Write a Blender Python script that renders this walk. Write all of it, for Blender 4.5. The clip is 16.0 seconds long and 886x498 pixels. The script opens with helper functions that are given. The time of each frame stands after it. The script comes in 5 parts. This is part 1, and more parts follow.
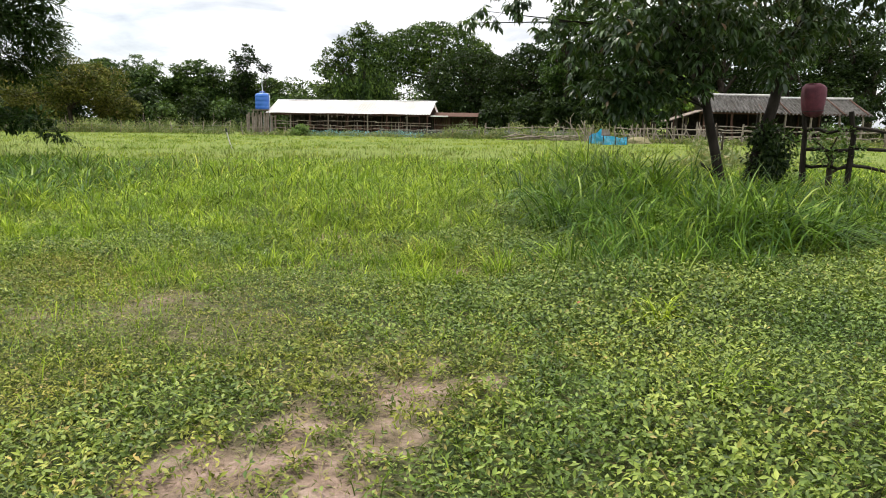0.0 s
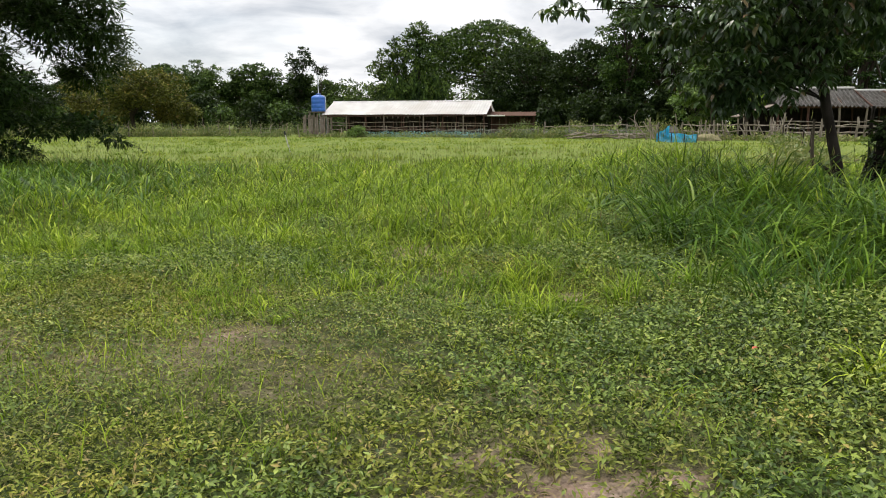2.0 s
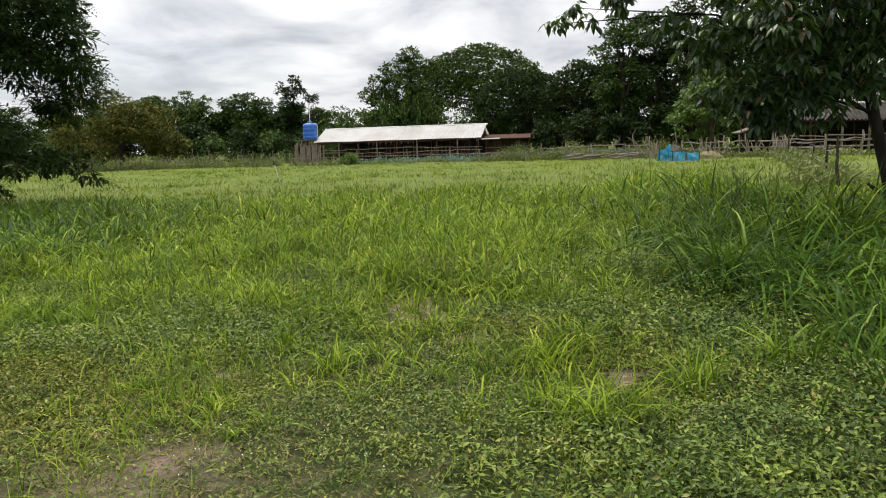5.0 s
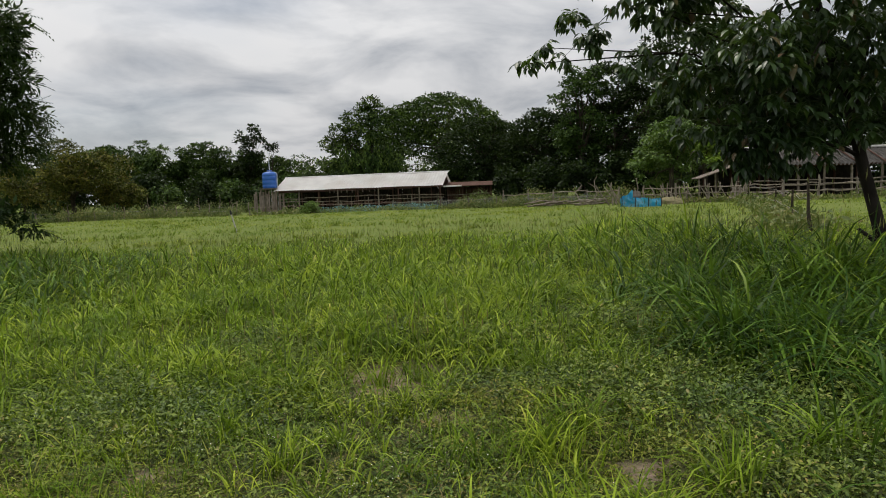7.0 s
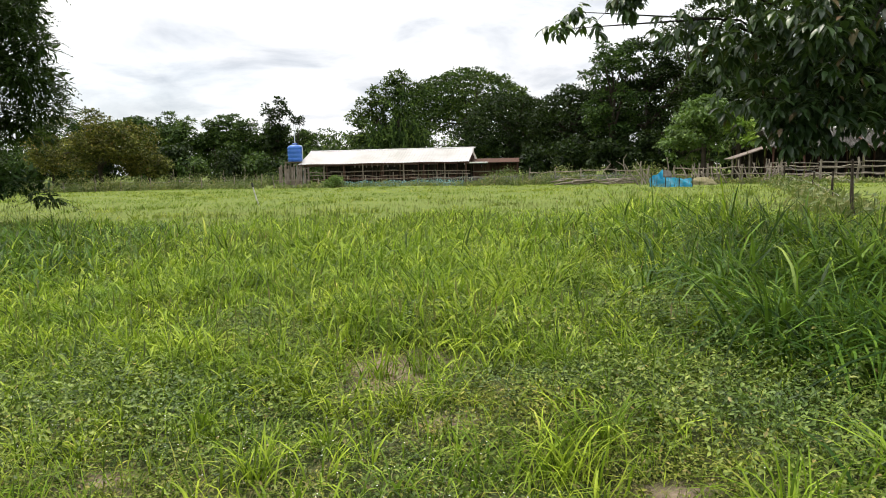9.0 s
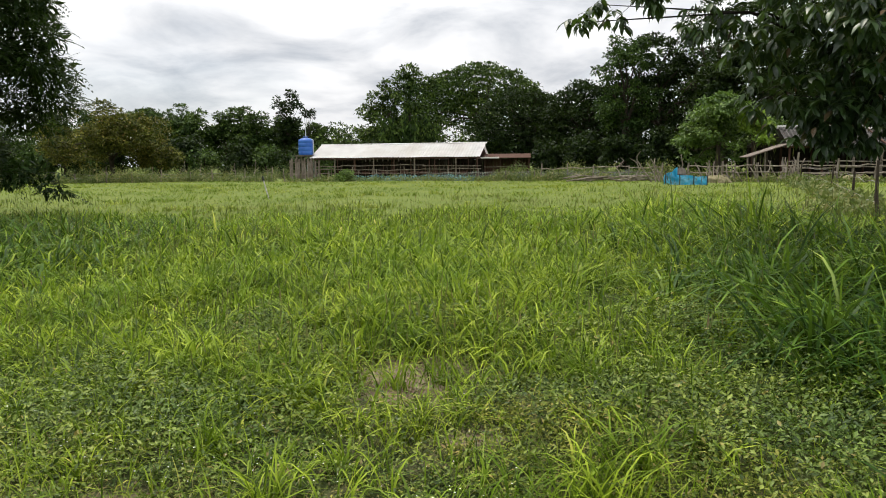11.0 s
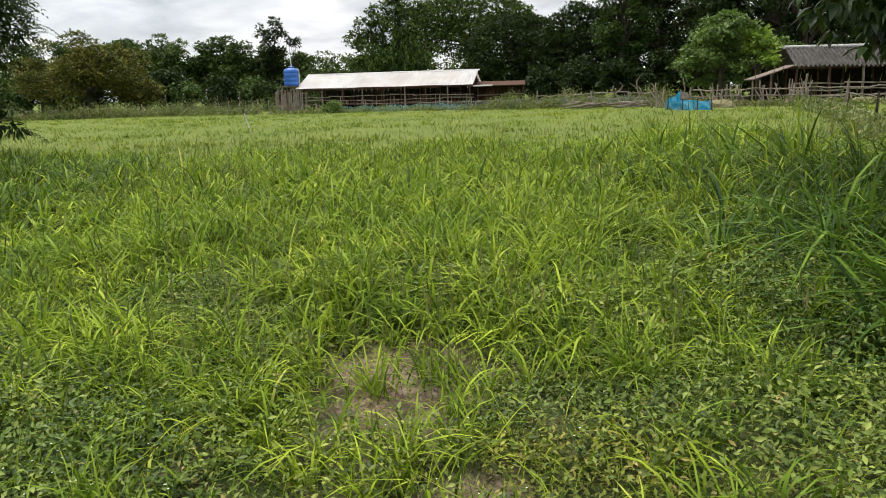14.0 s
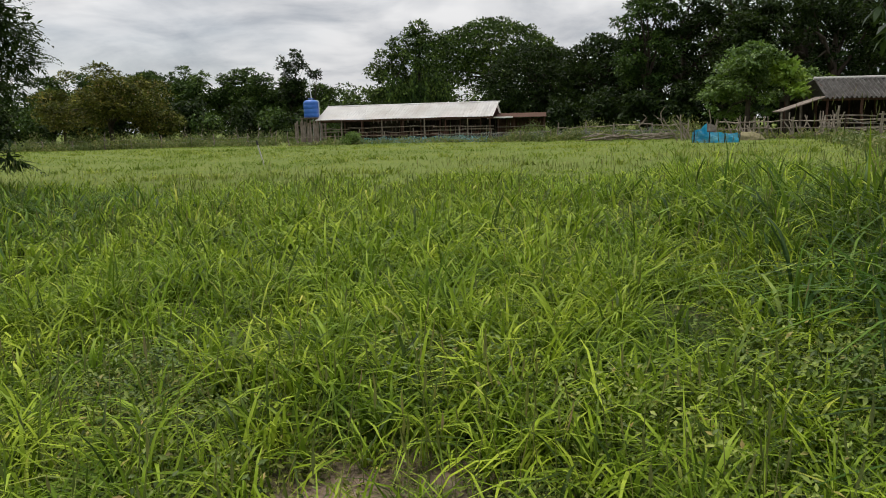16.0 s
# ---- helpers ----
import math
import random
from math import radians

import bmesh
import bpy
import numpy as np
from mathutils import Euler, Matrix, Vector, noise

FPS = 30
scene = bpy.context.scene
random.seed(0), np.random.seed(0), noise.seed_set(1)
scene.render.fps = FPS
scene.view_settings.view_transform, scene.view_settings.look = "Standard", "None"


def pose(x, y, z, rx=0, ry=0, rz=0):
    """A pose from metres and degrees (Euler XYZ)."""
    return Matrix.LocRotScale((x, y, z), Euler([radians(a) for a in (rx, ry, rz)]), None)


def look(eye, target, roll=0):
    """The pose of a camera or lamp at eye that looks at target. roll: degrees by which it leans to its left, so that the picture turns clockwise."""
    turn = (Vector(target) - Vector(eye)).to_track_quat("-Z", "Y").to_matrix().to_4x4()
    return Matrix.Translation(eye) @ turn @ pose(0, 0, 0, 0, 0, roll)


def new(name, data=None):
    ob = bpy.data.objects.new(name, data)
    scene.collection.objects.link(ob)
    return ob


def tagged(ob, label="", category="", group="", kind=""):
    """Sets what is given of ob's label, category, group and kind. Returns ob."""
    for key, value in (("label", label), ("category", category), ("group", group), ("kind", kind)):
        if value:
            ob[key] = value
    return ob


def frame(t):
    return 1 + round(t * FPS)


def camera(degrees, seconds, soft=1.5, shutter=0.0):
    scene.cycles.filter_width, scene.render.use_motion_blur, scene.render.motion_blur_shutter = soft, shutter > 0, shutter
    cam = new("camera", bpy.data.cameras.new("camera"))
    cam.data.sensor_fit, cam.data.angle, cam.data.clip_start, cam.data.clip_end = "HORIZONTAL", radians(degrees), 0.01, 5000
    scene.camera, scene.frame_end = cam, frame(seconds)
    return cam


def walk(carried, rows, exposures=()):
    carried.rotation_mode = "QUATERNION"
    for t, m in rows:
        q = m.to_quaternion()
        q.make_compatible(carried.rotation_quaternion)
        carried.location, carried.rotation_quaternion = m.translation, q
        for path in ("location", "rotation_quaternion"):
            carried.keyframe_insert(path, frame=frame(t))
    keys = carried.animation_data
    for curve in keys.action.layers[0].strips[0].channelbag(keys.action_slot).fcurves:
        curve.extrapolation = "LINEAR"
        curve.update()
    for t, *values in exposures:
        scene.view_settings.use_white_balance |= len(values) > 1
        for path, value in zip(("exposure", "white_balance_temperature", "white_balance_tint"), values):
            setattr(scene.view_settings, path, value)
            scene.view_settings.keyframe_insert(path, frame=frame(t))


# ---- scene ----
cam = camera(62.0, 16.0, 1.0)
PATH = [
    (0, (0.001, 0.0, 1.491), (0.15, 1.965, 1.15), 0.85),
    (0.5, (-0.194, 0.261, 1.505), (-0.006, 2.213, 1.114), -1.35),
    (1, (-0.252, 0.629, 1.493), (-0.246, 2.609, 1.213), -1.05),
    (1.5, (-0.302, 0.879, 1.475), (-0.366, 2.847, 1.127), -0.95),
    (2, (-0.397, 1.167, 1.472), (-0.39, 3.138, 1.13), -0.05),
    (2.5, (-0.44, 1.371, 1.478), (-0.35, 3.336, 1.116), -1.35),
    (3, (-0.41, 1.647, 1.467), (-0.442, 3.628, 1.19), -0.65),
    (3.2, (-0.396, 1.745, 1.459), (-0.481, 3.728, 1.212), 1.05),
    (5.3, (-0.471, 2.781, 1.542), (-0.446, 4.761, 1.26), -1.8),
    (5.5, (-0.439, 2.866, 1.524), (-0.395, 4.849, 1.263), -0.9),
    (6, (-0.421, 3.114, 1.52), (-0.185, 5.083, 1.265), -0.4),
    (6.5, (-0.488, 3.378, 1.537), (-0.279, 5.364, 1.428), -2.0),
    (7, (-0.525, 3.513, 1.524), (-0.4, 5.503, 1.368), -2.1),
    (7.5, (-0.487, 3.699, 1.516), (-0.502, 5.693, 1.363), -2.2),
    (8, (-0.385, 3.974, 1.517), (-0.343, 5.969, 1.393), -2.7),
    (8.5, (-0.358, 4.066, 1.498), (-0.32, 6.057, 1.316), -1.9),
    (9, (-0.373, 4.141, 1.485), (-0.319, 6.129, 1.268), -1.1),
    (11.3, (-0.455, 4.525, 1.518), (-0.439, 6.511, 1.281), -0.2),
    (11.5, (-0.451, 4.587, 1.508), (-0.465, 6.567, 1.227), -0.3),
    (12, (-0.507, 4.852, 1.491), (-0.482, 6.83, 1.198), -0.5),
    (12.5, (-0.595, 5.151, 1.521), (-0.567, 7.133, 1.255), -2.3),
    (13, (-0.587, 5.382, 1.493), (-0.58, 7.342, 1.096), -2.4),
    (13.5, (-0.489, 5.706, 1.497), (-0.531, 7.688, 1.23), -0.9),
    (14, (-0.419, 5.902, 1.458), (-0.377, 7.858, 1.043), -1.5),
    (14.5, (-0.374, 6.233, 1.461), (-0.189, 8.188, 1.079), 0.2),
    (15, (-0.357, 6.487, 1.458), (-0.127, 8.439, 1.087), -1.1),
    (15.5, (-0.287, 6.813, 1.468), (-0.239, 8.796, 1.207), -1.6),
    (16, (-0.265, 7.072, 1.452), (-0.276, 9.044, 1.12), -1.4),
]
EXPOSURES = [(0.0, 0.3), (0.5, 0.25), (1.0, 0.1), (1.5, -0.2), (2.0, -0.05), (2.5, 0.0), (3.2, -0.12), (5.5, -0.2), (6.0, -0.15), (6.5, -0.6), (7.0, -0.75), (7.5, -0.05), (8.0, -0.1), (9.0, 0.12), (11.5, -0.2), (12.0, 0.0), (12.5, -0.35), (13.0, 0.2), (13.5, -0.25), (14.0, -0.08), (14.5, 0.2), (15.0, 0.0), (15.5, -0.2), (16.0, -0.55)]
SKY_POWER, SUN_POWER = 1.0, 3.4
walk(cam, [(t, look(eye, target, roll)) for t, eye, target, roll in PATH], EXPOSURES)

# ---- world and light ----
SUN_EL, SUN_AZ = 68.0, 330.0          # degrees; azimuth clockwise from +y
world = bpy.data.worlds.new("overcast_sky")
scene.world = world
world.use_nodes = True
wt = world.node_tree
wt.nodes.clear()


def wnode(kind, **sets):
    n = wt.nodes.new(kind)
    for k, v in sets.items():
        n.inputs[k].default_value = v
    return n


w_out = wt.nodes.new("ShaderNodeOutputWorld")
w_mix = wt.nodes.new("ShaderNodeMixShader")
w_sky = wt.nodes.new("ShaderNodeTexSky")
w_sky.sky_type = "NISHITA"
w_sky.sun_disc = False
w_sky.sun_elevation, w_sky.sun_rotation = radians(SUN_EL), radians(SUN_AZ)
w_bg = wnode("ShaderNodeBackground", Strength=0.13)
w_cloud = wnode("ShaderNodeBackground", Strength=SKY_POWER)
w_tc = wt.nodes.new("ShaderNodeTexCoord")
w_sep = wt.nodes.new("ShaderNodeSeparateXYZ")
wt.links.new(w_tc.outputs["Generated"], w_sep.inputs[0])
w_add = wt.nodes.new("ShaderNodeMath")
w_add.operation = "ADD"
w_add.inputs[1].default_value = 0.22
wt.links.new(w_sep.outputs["Z"], w_add.inputs[0])
w_max = wt.nodes.new("ShaderNodeMath")
w_max.operation = "MAXIMUM"
w_max.inputs[1].default_value = 0.06
wt.links.new(w_add.outputs[0], w_max.inputs[0])
w_dx, w_dy = wt.nodes.new("ShaderNodeMath"), wt.nodes.new("ShaderNodeMath")
for n, ax in ((w_dx, "X"), (w_dy, "Y")):
    n.operation = "DIVIDE"
    wt.links.new(w_sep.outputs[ax], n.inputs[0])
    wt.links.new(w_max.outputs[0], n.inputs[1])
w_comb = wt.nodes.new("ShaderNodeCombineXYZ")
wt.links.new(w_dx.outputs[0], w_comb.inputs[0])
wt.links.new(w_dy.outputs[0], w_comb.inputs[1])
w_n1 = wnode("ShaderNodeTexNoise", Scale=1.7, Detail=7.0, Roughness=0.55, Distortion=0.35)
wt.links.new(w_comb.outputs[0], w_n1.inputs["Vector"])
w_r1 = wt.nodes.new("ShaderNodeValToRGB")          # grey bellies and white tops of the cloud deck
w_r1.color_ramp.elements[0].position, w_r1.color_ramp.elements[0].color = 0.34, (0.52, 0.55, 0.60, 1)
w_r1.color_ramp.elements[1].position, w_r1.color_ramp.elements[1].color = 0.58, (0.99, 0.99, 1.0, 1)
wt.links.new(w_n1.outputs["Fac"], w_r1.inputs[0])
w_grad = wt.nodes.new("ShaderNodeMapRange")        # an overcast sky is brighter towards the zenith
for k, v in (("From Min", 0.0), ("From Max", 1.0), ("To Min", 1.02), ("To Max", 2.5)):
    w_grad.inputs[k].default_value = v
wt.links.new(w_sep.outputs["Z"], w_grad.inputs["Value"])
w_mul = wt.nodes.new("ShaderNodeVectorMath")
w_mul.operation = "SCALE"
wt.links.new(w_r1.outputs["Color"], w_mul.inputs[0])
wt.links.new(w_grad.outputs[0], w_mul.inputs["Scale"])
wt.links.new(w_mul.outputs[0], w_cloud.inputs["Color"])
w_n2 = wnode("ShaderNodeTexNoise", Scale=0.55, Detail=4.0, Roughness=0.5)
wt.links.new(w_comb.outputs[0], w_n2.inputs["Vector"])
w_r2 = wt.nodes.new("ShaderNodeValToRGB")
w_r2.color_ramp.elements[0].position, w_r2.color_ramp.elements[0].color = 0.28, (0.45, 0.45, 0.45, 1)
w_r2.color_ramp.elements[1].position, w_r2.color_ramp.elements[1].color = 0.5, (1, 1, 1, 1)
wt.links.new(w_n2.outputs["Fac"], w_r2.inputs[0])
wt.links.new(w_sky.outputs[0], w_bg.inputs["Color"])
wt.links.new(w_r2.outputs["Color"], w_mix.inputs[0])
wt.links.new(w_bg.outputs[0], w_mix.inputs[1])
wt.links.new(w_cloud.outputs[0], w_mix.inputs[2])
wt.links.new(w_mix.outputs[0], w_out.inputs["Surface"])

sun_data = bpy.data.lights.new("sun", "SUN")
sun_data.energy, sun_data.angle, sun_data.color = SUN_POWER, radians(10), (1.0, 0.94, 0.82)
sun = new("sun", sun_data)
_e, _a = radians(SUN_EL), radians(SUN_AZ)
sun_from = Vector((math.sin(_a) * math.cos(_e), math.cos(_a) * math.cos(_e), math.sin(_e)))
sun.matrix_world = look(sun_from * 60, (0, 0, 0))


# ---- materials ----
def material(name):
    m = bpy.data.materials.new(name)
    m.use_nodes = True
    t = m.node_tree
    t.nodes.clear()
    return m, t, t.nodes.new("ShaderNodeOutputMaterial")


def nd(t, kind, **sets):
    n = t.nodes.new(kind)
    for k, v in sets.items():
        n.inputs[k].default_value = v
    return n


def ramp(t, fac, stops):
    r = t.nodes.new("ShaderNodeValToRGB")
    el = r.color_ramp.elements
    while len(el) < len(stops):
        el.new(0.5)
    for e, (p, c) in zip(el, stops):
        e.position, e.color = p, (*c, 1)
    t.links.new(fac, r.inputs[0])
    return r.outputs["Color"]


def mixc(t, fac, a, b, mode="MIX"):
    n = t.nodes.new("ShaderNodeMix")
    n.data_type, n.blend_type = "RGBA", mode
    if isinstance(fac, float):
        n.inputs[0].default_value = fac
    else:
        t.links.new(fac, n.inputs[0])
    for sock, v in ((n.inputs[6], a), (n.inputs[7], b)):
        if isinstance(v, tuple):
            sock.default_value = (*v, 1)
        else:
            t.links.new(v, sock)
    return n.outputs[2]


def position_noise(t, scale, detail=4.0, rough=0.55):
    g = t.nodes.new("ShaderNodeNewGeometry")
    n = nd(t, "ShaderNodeTexNoise", Scale=scale, Detail=detail, Roughness=rough)
    t.links.new(g.outputs["Position"], n.inputs["Vector"])
    return n.outputs["Fac"]


def leaf_material(name, dark, mid, light, dry=None, dry_share=0.04, translucent=0.3, rough=0.45, patch=0.4, spec=0.35, sunny=(1.22, 1.12, 1.0), clump=0.0):
    """Leaves: each leaf has its own tone, clumps drift between two tones, light passes through."""
    m, t, out = material(name)
    g = t.nodes.new("ShaderNodeNewGeometry")
    rnd = g.outputs["Random Per Island"]
    stops = [(0.0, dark), (0.5, mid), (1.0 - dry_share, light)]
    if dry:
        stops.append((1.0, dry))
    own = ramp(t, rnd, stops)
    drift = ramp(t, position_noise(t, patch, 3.0), [(0.35, (0.72, 0.8, 0.75)), (0.65, sunny)])
    col = mixc(t, 1.0, own, drift, "MULTIPLY")
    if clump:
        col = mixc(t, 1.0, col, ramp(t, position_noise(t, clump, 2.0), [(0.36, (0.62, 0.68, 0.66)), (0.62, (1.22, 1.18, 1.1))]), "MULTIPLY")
    p = nd(t, "ShaderNodeBsdfPrincipled", Roughness=rough)
    p.inputs["Specular IOR Level"].default_value = spec
    t.links.new(col, p.inputs["Base Color"])
    tr = t.nodes.new("ShaderNodeBsdfTranslucent")
    t.links.new(mixc(t, 0.5, col, (0.16, 0.265, 0.03), "MIX"), tr.inputs["Color"])
    mx = nd(t, "ShaderNodeMixShader", Fac=translucent)
    t.links.new(p.outputs[0], mx.inputs[1])
    t.links.new(tr.outputs[0], mx.inputs[2])
    t.links.new(mx.outputs[0], out.inputs[0])
    return m


def rough_material(name, a, b, scale=6.0, rough=0.85, metal=0.0, bump=0.3, stretch=(1, 1, 1), stain=None, stain_scale=1.2, detail=6.0):
    """Two tones of grain, larger stains and a fine relief, in metres."""
    m, t, out = material(name)
    tc = t.nodes.new("ShaderNodeTexCoord")
    mp = nd(t, "ShaderNodeMapping", Scale=stretch)
    t.links.new(tc.outputs["Object"], mp.inputs[0])
    n = nd(t, "ShaderNodeTexNoise", Scale=scale, Detail=detail, Roughness=0.6)
    t.links.new(mp.outputs[0], n.inputs["Vector"])
    col = ramp(t, n.outputs["Fac"], [(0.3, a), (0.7, b)])
    if stain:
        s = nd(t, "ShaderNodeTexNoise", Scale=stain_scale, Detail=5.0, Roughness=0.6)
        t.links.new(tc.outputs["Object"], s.inputs["Vector"])
        f = ramp(t, s.outputs["Fac"], [(0.45, (0, 0, 0)), (0.68, (0.8, 0.8, 0.8))])
        col = mixc(t, f, col, stain)
    p = nd(t, "ShaderNodeBsdfPrincipled", Roughness=rough, Metallic=metal)
    p.inputs["Specular IOR Level"].default_value = 0.15 if rough > 0.8 else 0.5
    t.links.new(col, p.inputs["Base Color"])
    b_ = nd(t, "ShaderNodeBump", Strength=bump, Distance=0.02)
    t.links.new(n.outputs["Fac"], b_.inputs["Height"])
    t.links.new(b_.outputs[0], p.inputs["Normal"])
    t.links.new(p.outputs[0], out.inputs[0])
    return m


def net_material(name, colour, open_share):
    m, t, out = material(name)
    g = t.nodes.new("ShaderNodeTexCoord")
    n = nd(t, "ShaderNodeTexNoise", Scale=9.0, Detail=5.0, Roughness=0.7)
    t.links.new(g.outputs["Object"], n.inputs["Vector"])
    f = ramp(t, n.outputs["Fac"], [(open_share - 0.12, (0.15, 0.15, 0.15)), (open_share + 0.12, (0.95, 0.95, 0.95))])
    p = nd(t, "ShaderNodeBsdfDiffuse", Color=(*colour, 1))
    tr = t.nodes.new("ShaderNodeBsdfTransparent")
    mx = t.nodes.new("ShaderNodeMixShader")
    t.links.new(f, mx.inputs[0])
    t.links.new(p.outputs[0], mx.inputs[1])
    t.links.new(tr.outputs[0], mx.inputs[2])
    t.links.new(mx.outputs[0], out.inputs[0])
    return m


def ground_material():
    """Pink-brown soil with litter near the walk, going over to a mat of short green further out."""
    m, t, out = material("soil_and_turf")
    fine = position_noise(t, 38.0, 8.0, 0.7)
    midn = position_noise(t, 5.0, 6.0, 0.6)
    big = position_noise(t, 0.35, 5.0, 0.6)
    soil = ramp(t, midn, [(0.25, (0.12, 0.085, 0.065)), (0.5, (0.24, 0.175, 0.14)), (0.75, (0.37, 0.29, 0.25))])
    soil = mixc(t, 0.75, soil, ramp(t, fine, [(0.3, (0.5, 0.46, 0.42)), (0.7, (1.3, 1.25, 1.2))]), "MULTIPLY")
    turf = ramp(t, midn, [(0.25, (0.02, 0.032, 0.008)), (0.55, (0.045, 0.062, 0.016)), (0.8, (0.08, 0.09, 0.03))])
    turf = mixc(t, 0.8, turf, ramp(t, big, [(0.3, (0.75, 0.85, 0.7)), (0.7, (1.25, 1.12, 1.1))]), "MULTIPLY")
    a = t.nodes.new("ShaderNodeAttribute")
    a.attribute_name = "bare"
    add = t.nodes.new("ShaderNodeMath")
    add.operation = "MULTIPLY_ADD"
    add.inputs[1].default_value = 0.7
    add.inputs[2].default_value = -0.35
    t.links.new(midn, add.inputs[0])
    s = t.nodes.new("ShaderNodeMath")
    s.operation = "ADD"
    s.use_clamp = True
    t.links.new(a.outputs["Fac"], s.inputs[0])
    t.links.new(add.outputs[0], s.inputs[1])
    far = t.nodes.new("ShaderNodeAttribute")
    far.attribute_name = "grazed"
    grazed = mixc(t, 0.8, ramp(t, midn, [(0.25, (0.085, 0.118, 0.02)), (0.55, (0.12, 0.158, 0.03)), (0.8, (0.15, 0.18, 0.045))]), ramp(t, big, [(0.3, (0.8, 0.88, 0.75)), (0.7, (1.2, 1.1, 1.1))]), "MULTIPLY")
    turf = mixc(t, far.outputs["Fac"], turf, grazed)
    col = mixc(t, s.outputs[0], turf, soil)
    p = nd(t, "ShaderNodeBsdfPrincipled", Roughness=0.95)
    p.inputs["Specular IOR Level"].default_value = 0.15
    t.links.new(col, p.inputs["Base Color"])
    b_ = nd(t, "ShaderNodeBump", Strength=0.7, Distance=0.03)
    t.links.new(fine, b_.inputs["Height"])
    t.links.new(b_.outputs[0], p.inputs["Normal"])
    t.links.new(p.outputs[0], out.inputs[0])
    return m


M_GROUND = ground_material()
M_WEED = leaf_material("weed_leaf", (0.022, 0.045, 0.007), (0.118, 0.18, 0.03), (0.232, 0.295, 0.07), (0.28, 0.22, 0.08), 0.05, 0.13, 0.5, 0.8, spec=0.22, sunny=(1.24, 1.1, 0.95), clump=4.0)
M_HERB = leaf_material("creeping_herb", (0.045, 0.058, 0.010), (0.145, 0.175, 0.028), (0.255, 0.275, 0.07), (0.28, 0.22, 0.11), 0.1, 0.14, 0.6, 0.9, spec=0.14, sunny=(1.22, 1.1, 0.95), clump=4.0)
M_WEED_DRY = leaf_material("dry_litter", (0.13, 0.10, 0.045), (0.22, 0.18, 0.07), (0.17, 0.20, 0.05), (0.3, 0.24, 0.13), 0.1, 0.15, 0.7, 1.0)
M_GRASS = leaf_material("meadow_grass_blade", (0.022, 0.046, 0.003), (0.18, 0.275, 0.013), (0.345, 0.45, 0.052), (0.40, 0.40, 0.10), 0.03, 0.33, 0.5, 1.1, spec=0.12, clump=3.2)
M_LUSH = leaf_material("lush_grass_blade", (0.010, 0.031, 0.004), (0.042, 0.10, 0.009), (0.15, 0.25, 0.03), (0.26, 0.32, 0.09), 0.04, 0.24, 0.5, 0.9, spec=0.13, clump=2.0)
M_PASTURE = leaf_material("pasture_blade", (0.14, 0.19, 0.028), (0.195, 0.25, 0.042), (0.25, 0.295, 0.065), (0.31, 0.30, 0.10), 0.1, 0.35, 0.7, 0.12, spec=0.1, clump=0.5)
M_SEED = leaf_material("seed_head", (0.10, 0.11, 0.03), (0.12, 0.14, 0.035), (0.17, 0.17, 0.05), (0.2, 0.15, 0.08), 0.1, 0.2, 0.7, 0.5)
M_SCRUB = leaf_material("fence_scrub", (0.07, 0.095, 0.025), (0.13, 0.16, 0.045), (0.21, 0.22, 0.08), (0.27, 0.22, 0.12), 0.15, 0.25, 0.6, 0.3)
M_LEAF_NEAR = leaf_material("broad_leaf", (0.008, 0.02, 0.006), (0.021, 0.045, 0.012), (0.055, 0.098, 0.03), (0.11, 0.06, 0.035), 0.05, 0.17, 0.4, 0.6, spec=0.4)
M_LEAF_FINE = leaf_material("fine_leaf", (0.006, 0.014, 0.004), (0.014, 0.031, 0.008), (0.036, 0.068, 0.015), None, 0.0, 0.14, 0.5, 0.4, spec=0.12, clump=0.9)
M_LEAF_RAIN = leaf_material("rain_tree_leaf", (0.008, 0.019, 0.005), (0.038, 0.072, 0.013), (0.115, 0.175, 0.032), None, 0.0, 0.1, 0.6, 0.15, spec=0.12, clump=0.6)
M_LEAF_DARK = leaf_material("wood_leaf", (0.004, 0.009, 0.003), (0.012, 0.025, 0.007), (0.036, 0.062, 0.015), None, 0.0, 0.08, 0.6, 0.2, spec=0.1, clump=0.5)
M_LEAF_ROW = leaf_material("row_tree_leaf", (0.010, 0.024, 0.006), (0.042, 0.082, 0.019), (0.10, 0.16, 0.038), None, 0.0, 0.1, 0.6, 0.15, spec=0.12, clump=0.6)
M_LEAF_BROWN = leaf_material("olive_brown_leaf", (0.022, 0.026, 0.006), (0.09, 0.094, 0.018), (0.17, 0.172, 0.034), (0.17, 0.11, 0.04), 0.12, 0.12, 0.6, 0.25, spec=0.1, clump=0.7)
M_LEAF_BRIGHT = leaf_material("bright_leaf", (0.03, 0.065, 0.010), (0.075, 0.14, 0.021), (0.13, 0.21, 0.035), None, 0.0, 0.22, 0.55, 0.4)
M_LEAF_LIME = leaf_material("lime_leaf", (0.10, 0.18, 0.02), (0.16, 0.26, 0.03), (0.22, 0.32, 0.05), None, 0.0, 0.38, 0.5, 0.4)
# bark and boards in shade: crown and indoor shade is put into this near-black tone
M_SHADED_WOOD = rough_material("bark", (0.008, 0.0065, 0.005), (0.024, 0.019, 0.014), 9.0, 0.95, 0, 0.9, (1, 1, 0.25), (0.035, 0.03, 0.024), 2.0)
M_BARK_DARK = rough_material("dark_bark", (0.03, 0.024, 0.018), (0.075, 0.06, 0.045), 7.0, 0.95, 0, 0.8, (1, 1, 0.25))
M_WOOD = rough_material("weathered_wood", (0.12, 0.10, 0.08), (0.30, 0.26, 0.21), 7.0, 0.9, 0, 0.6, (1, 1, 0.2), (0.1, 0.08, 0.06), 1.5)
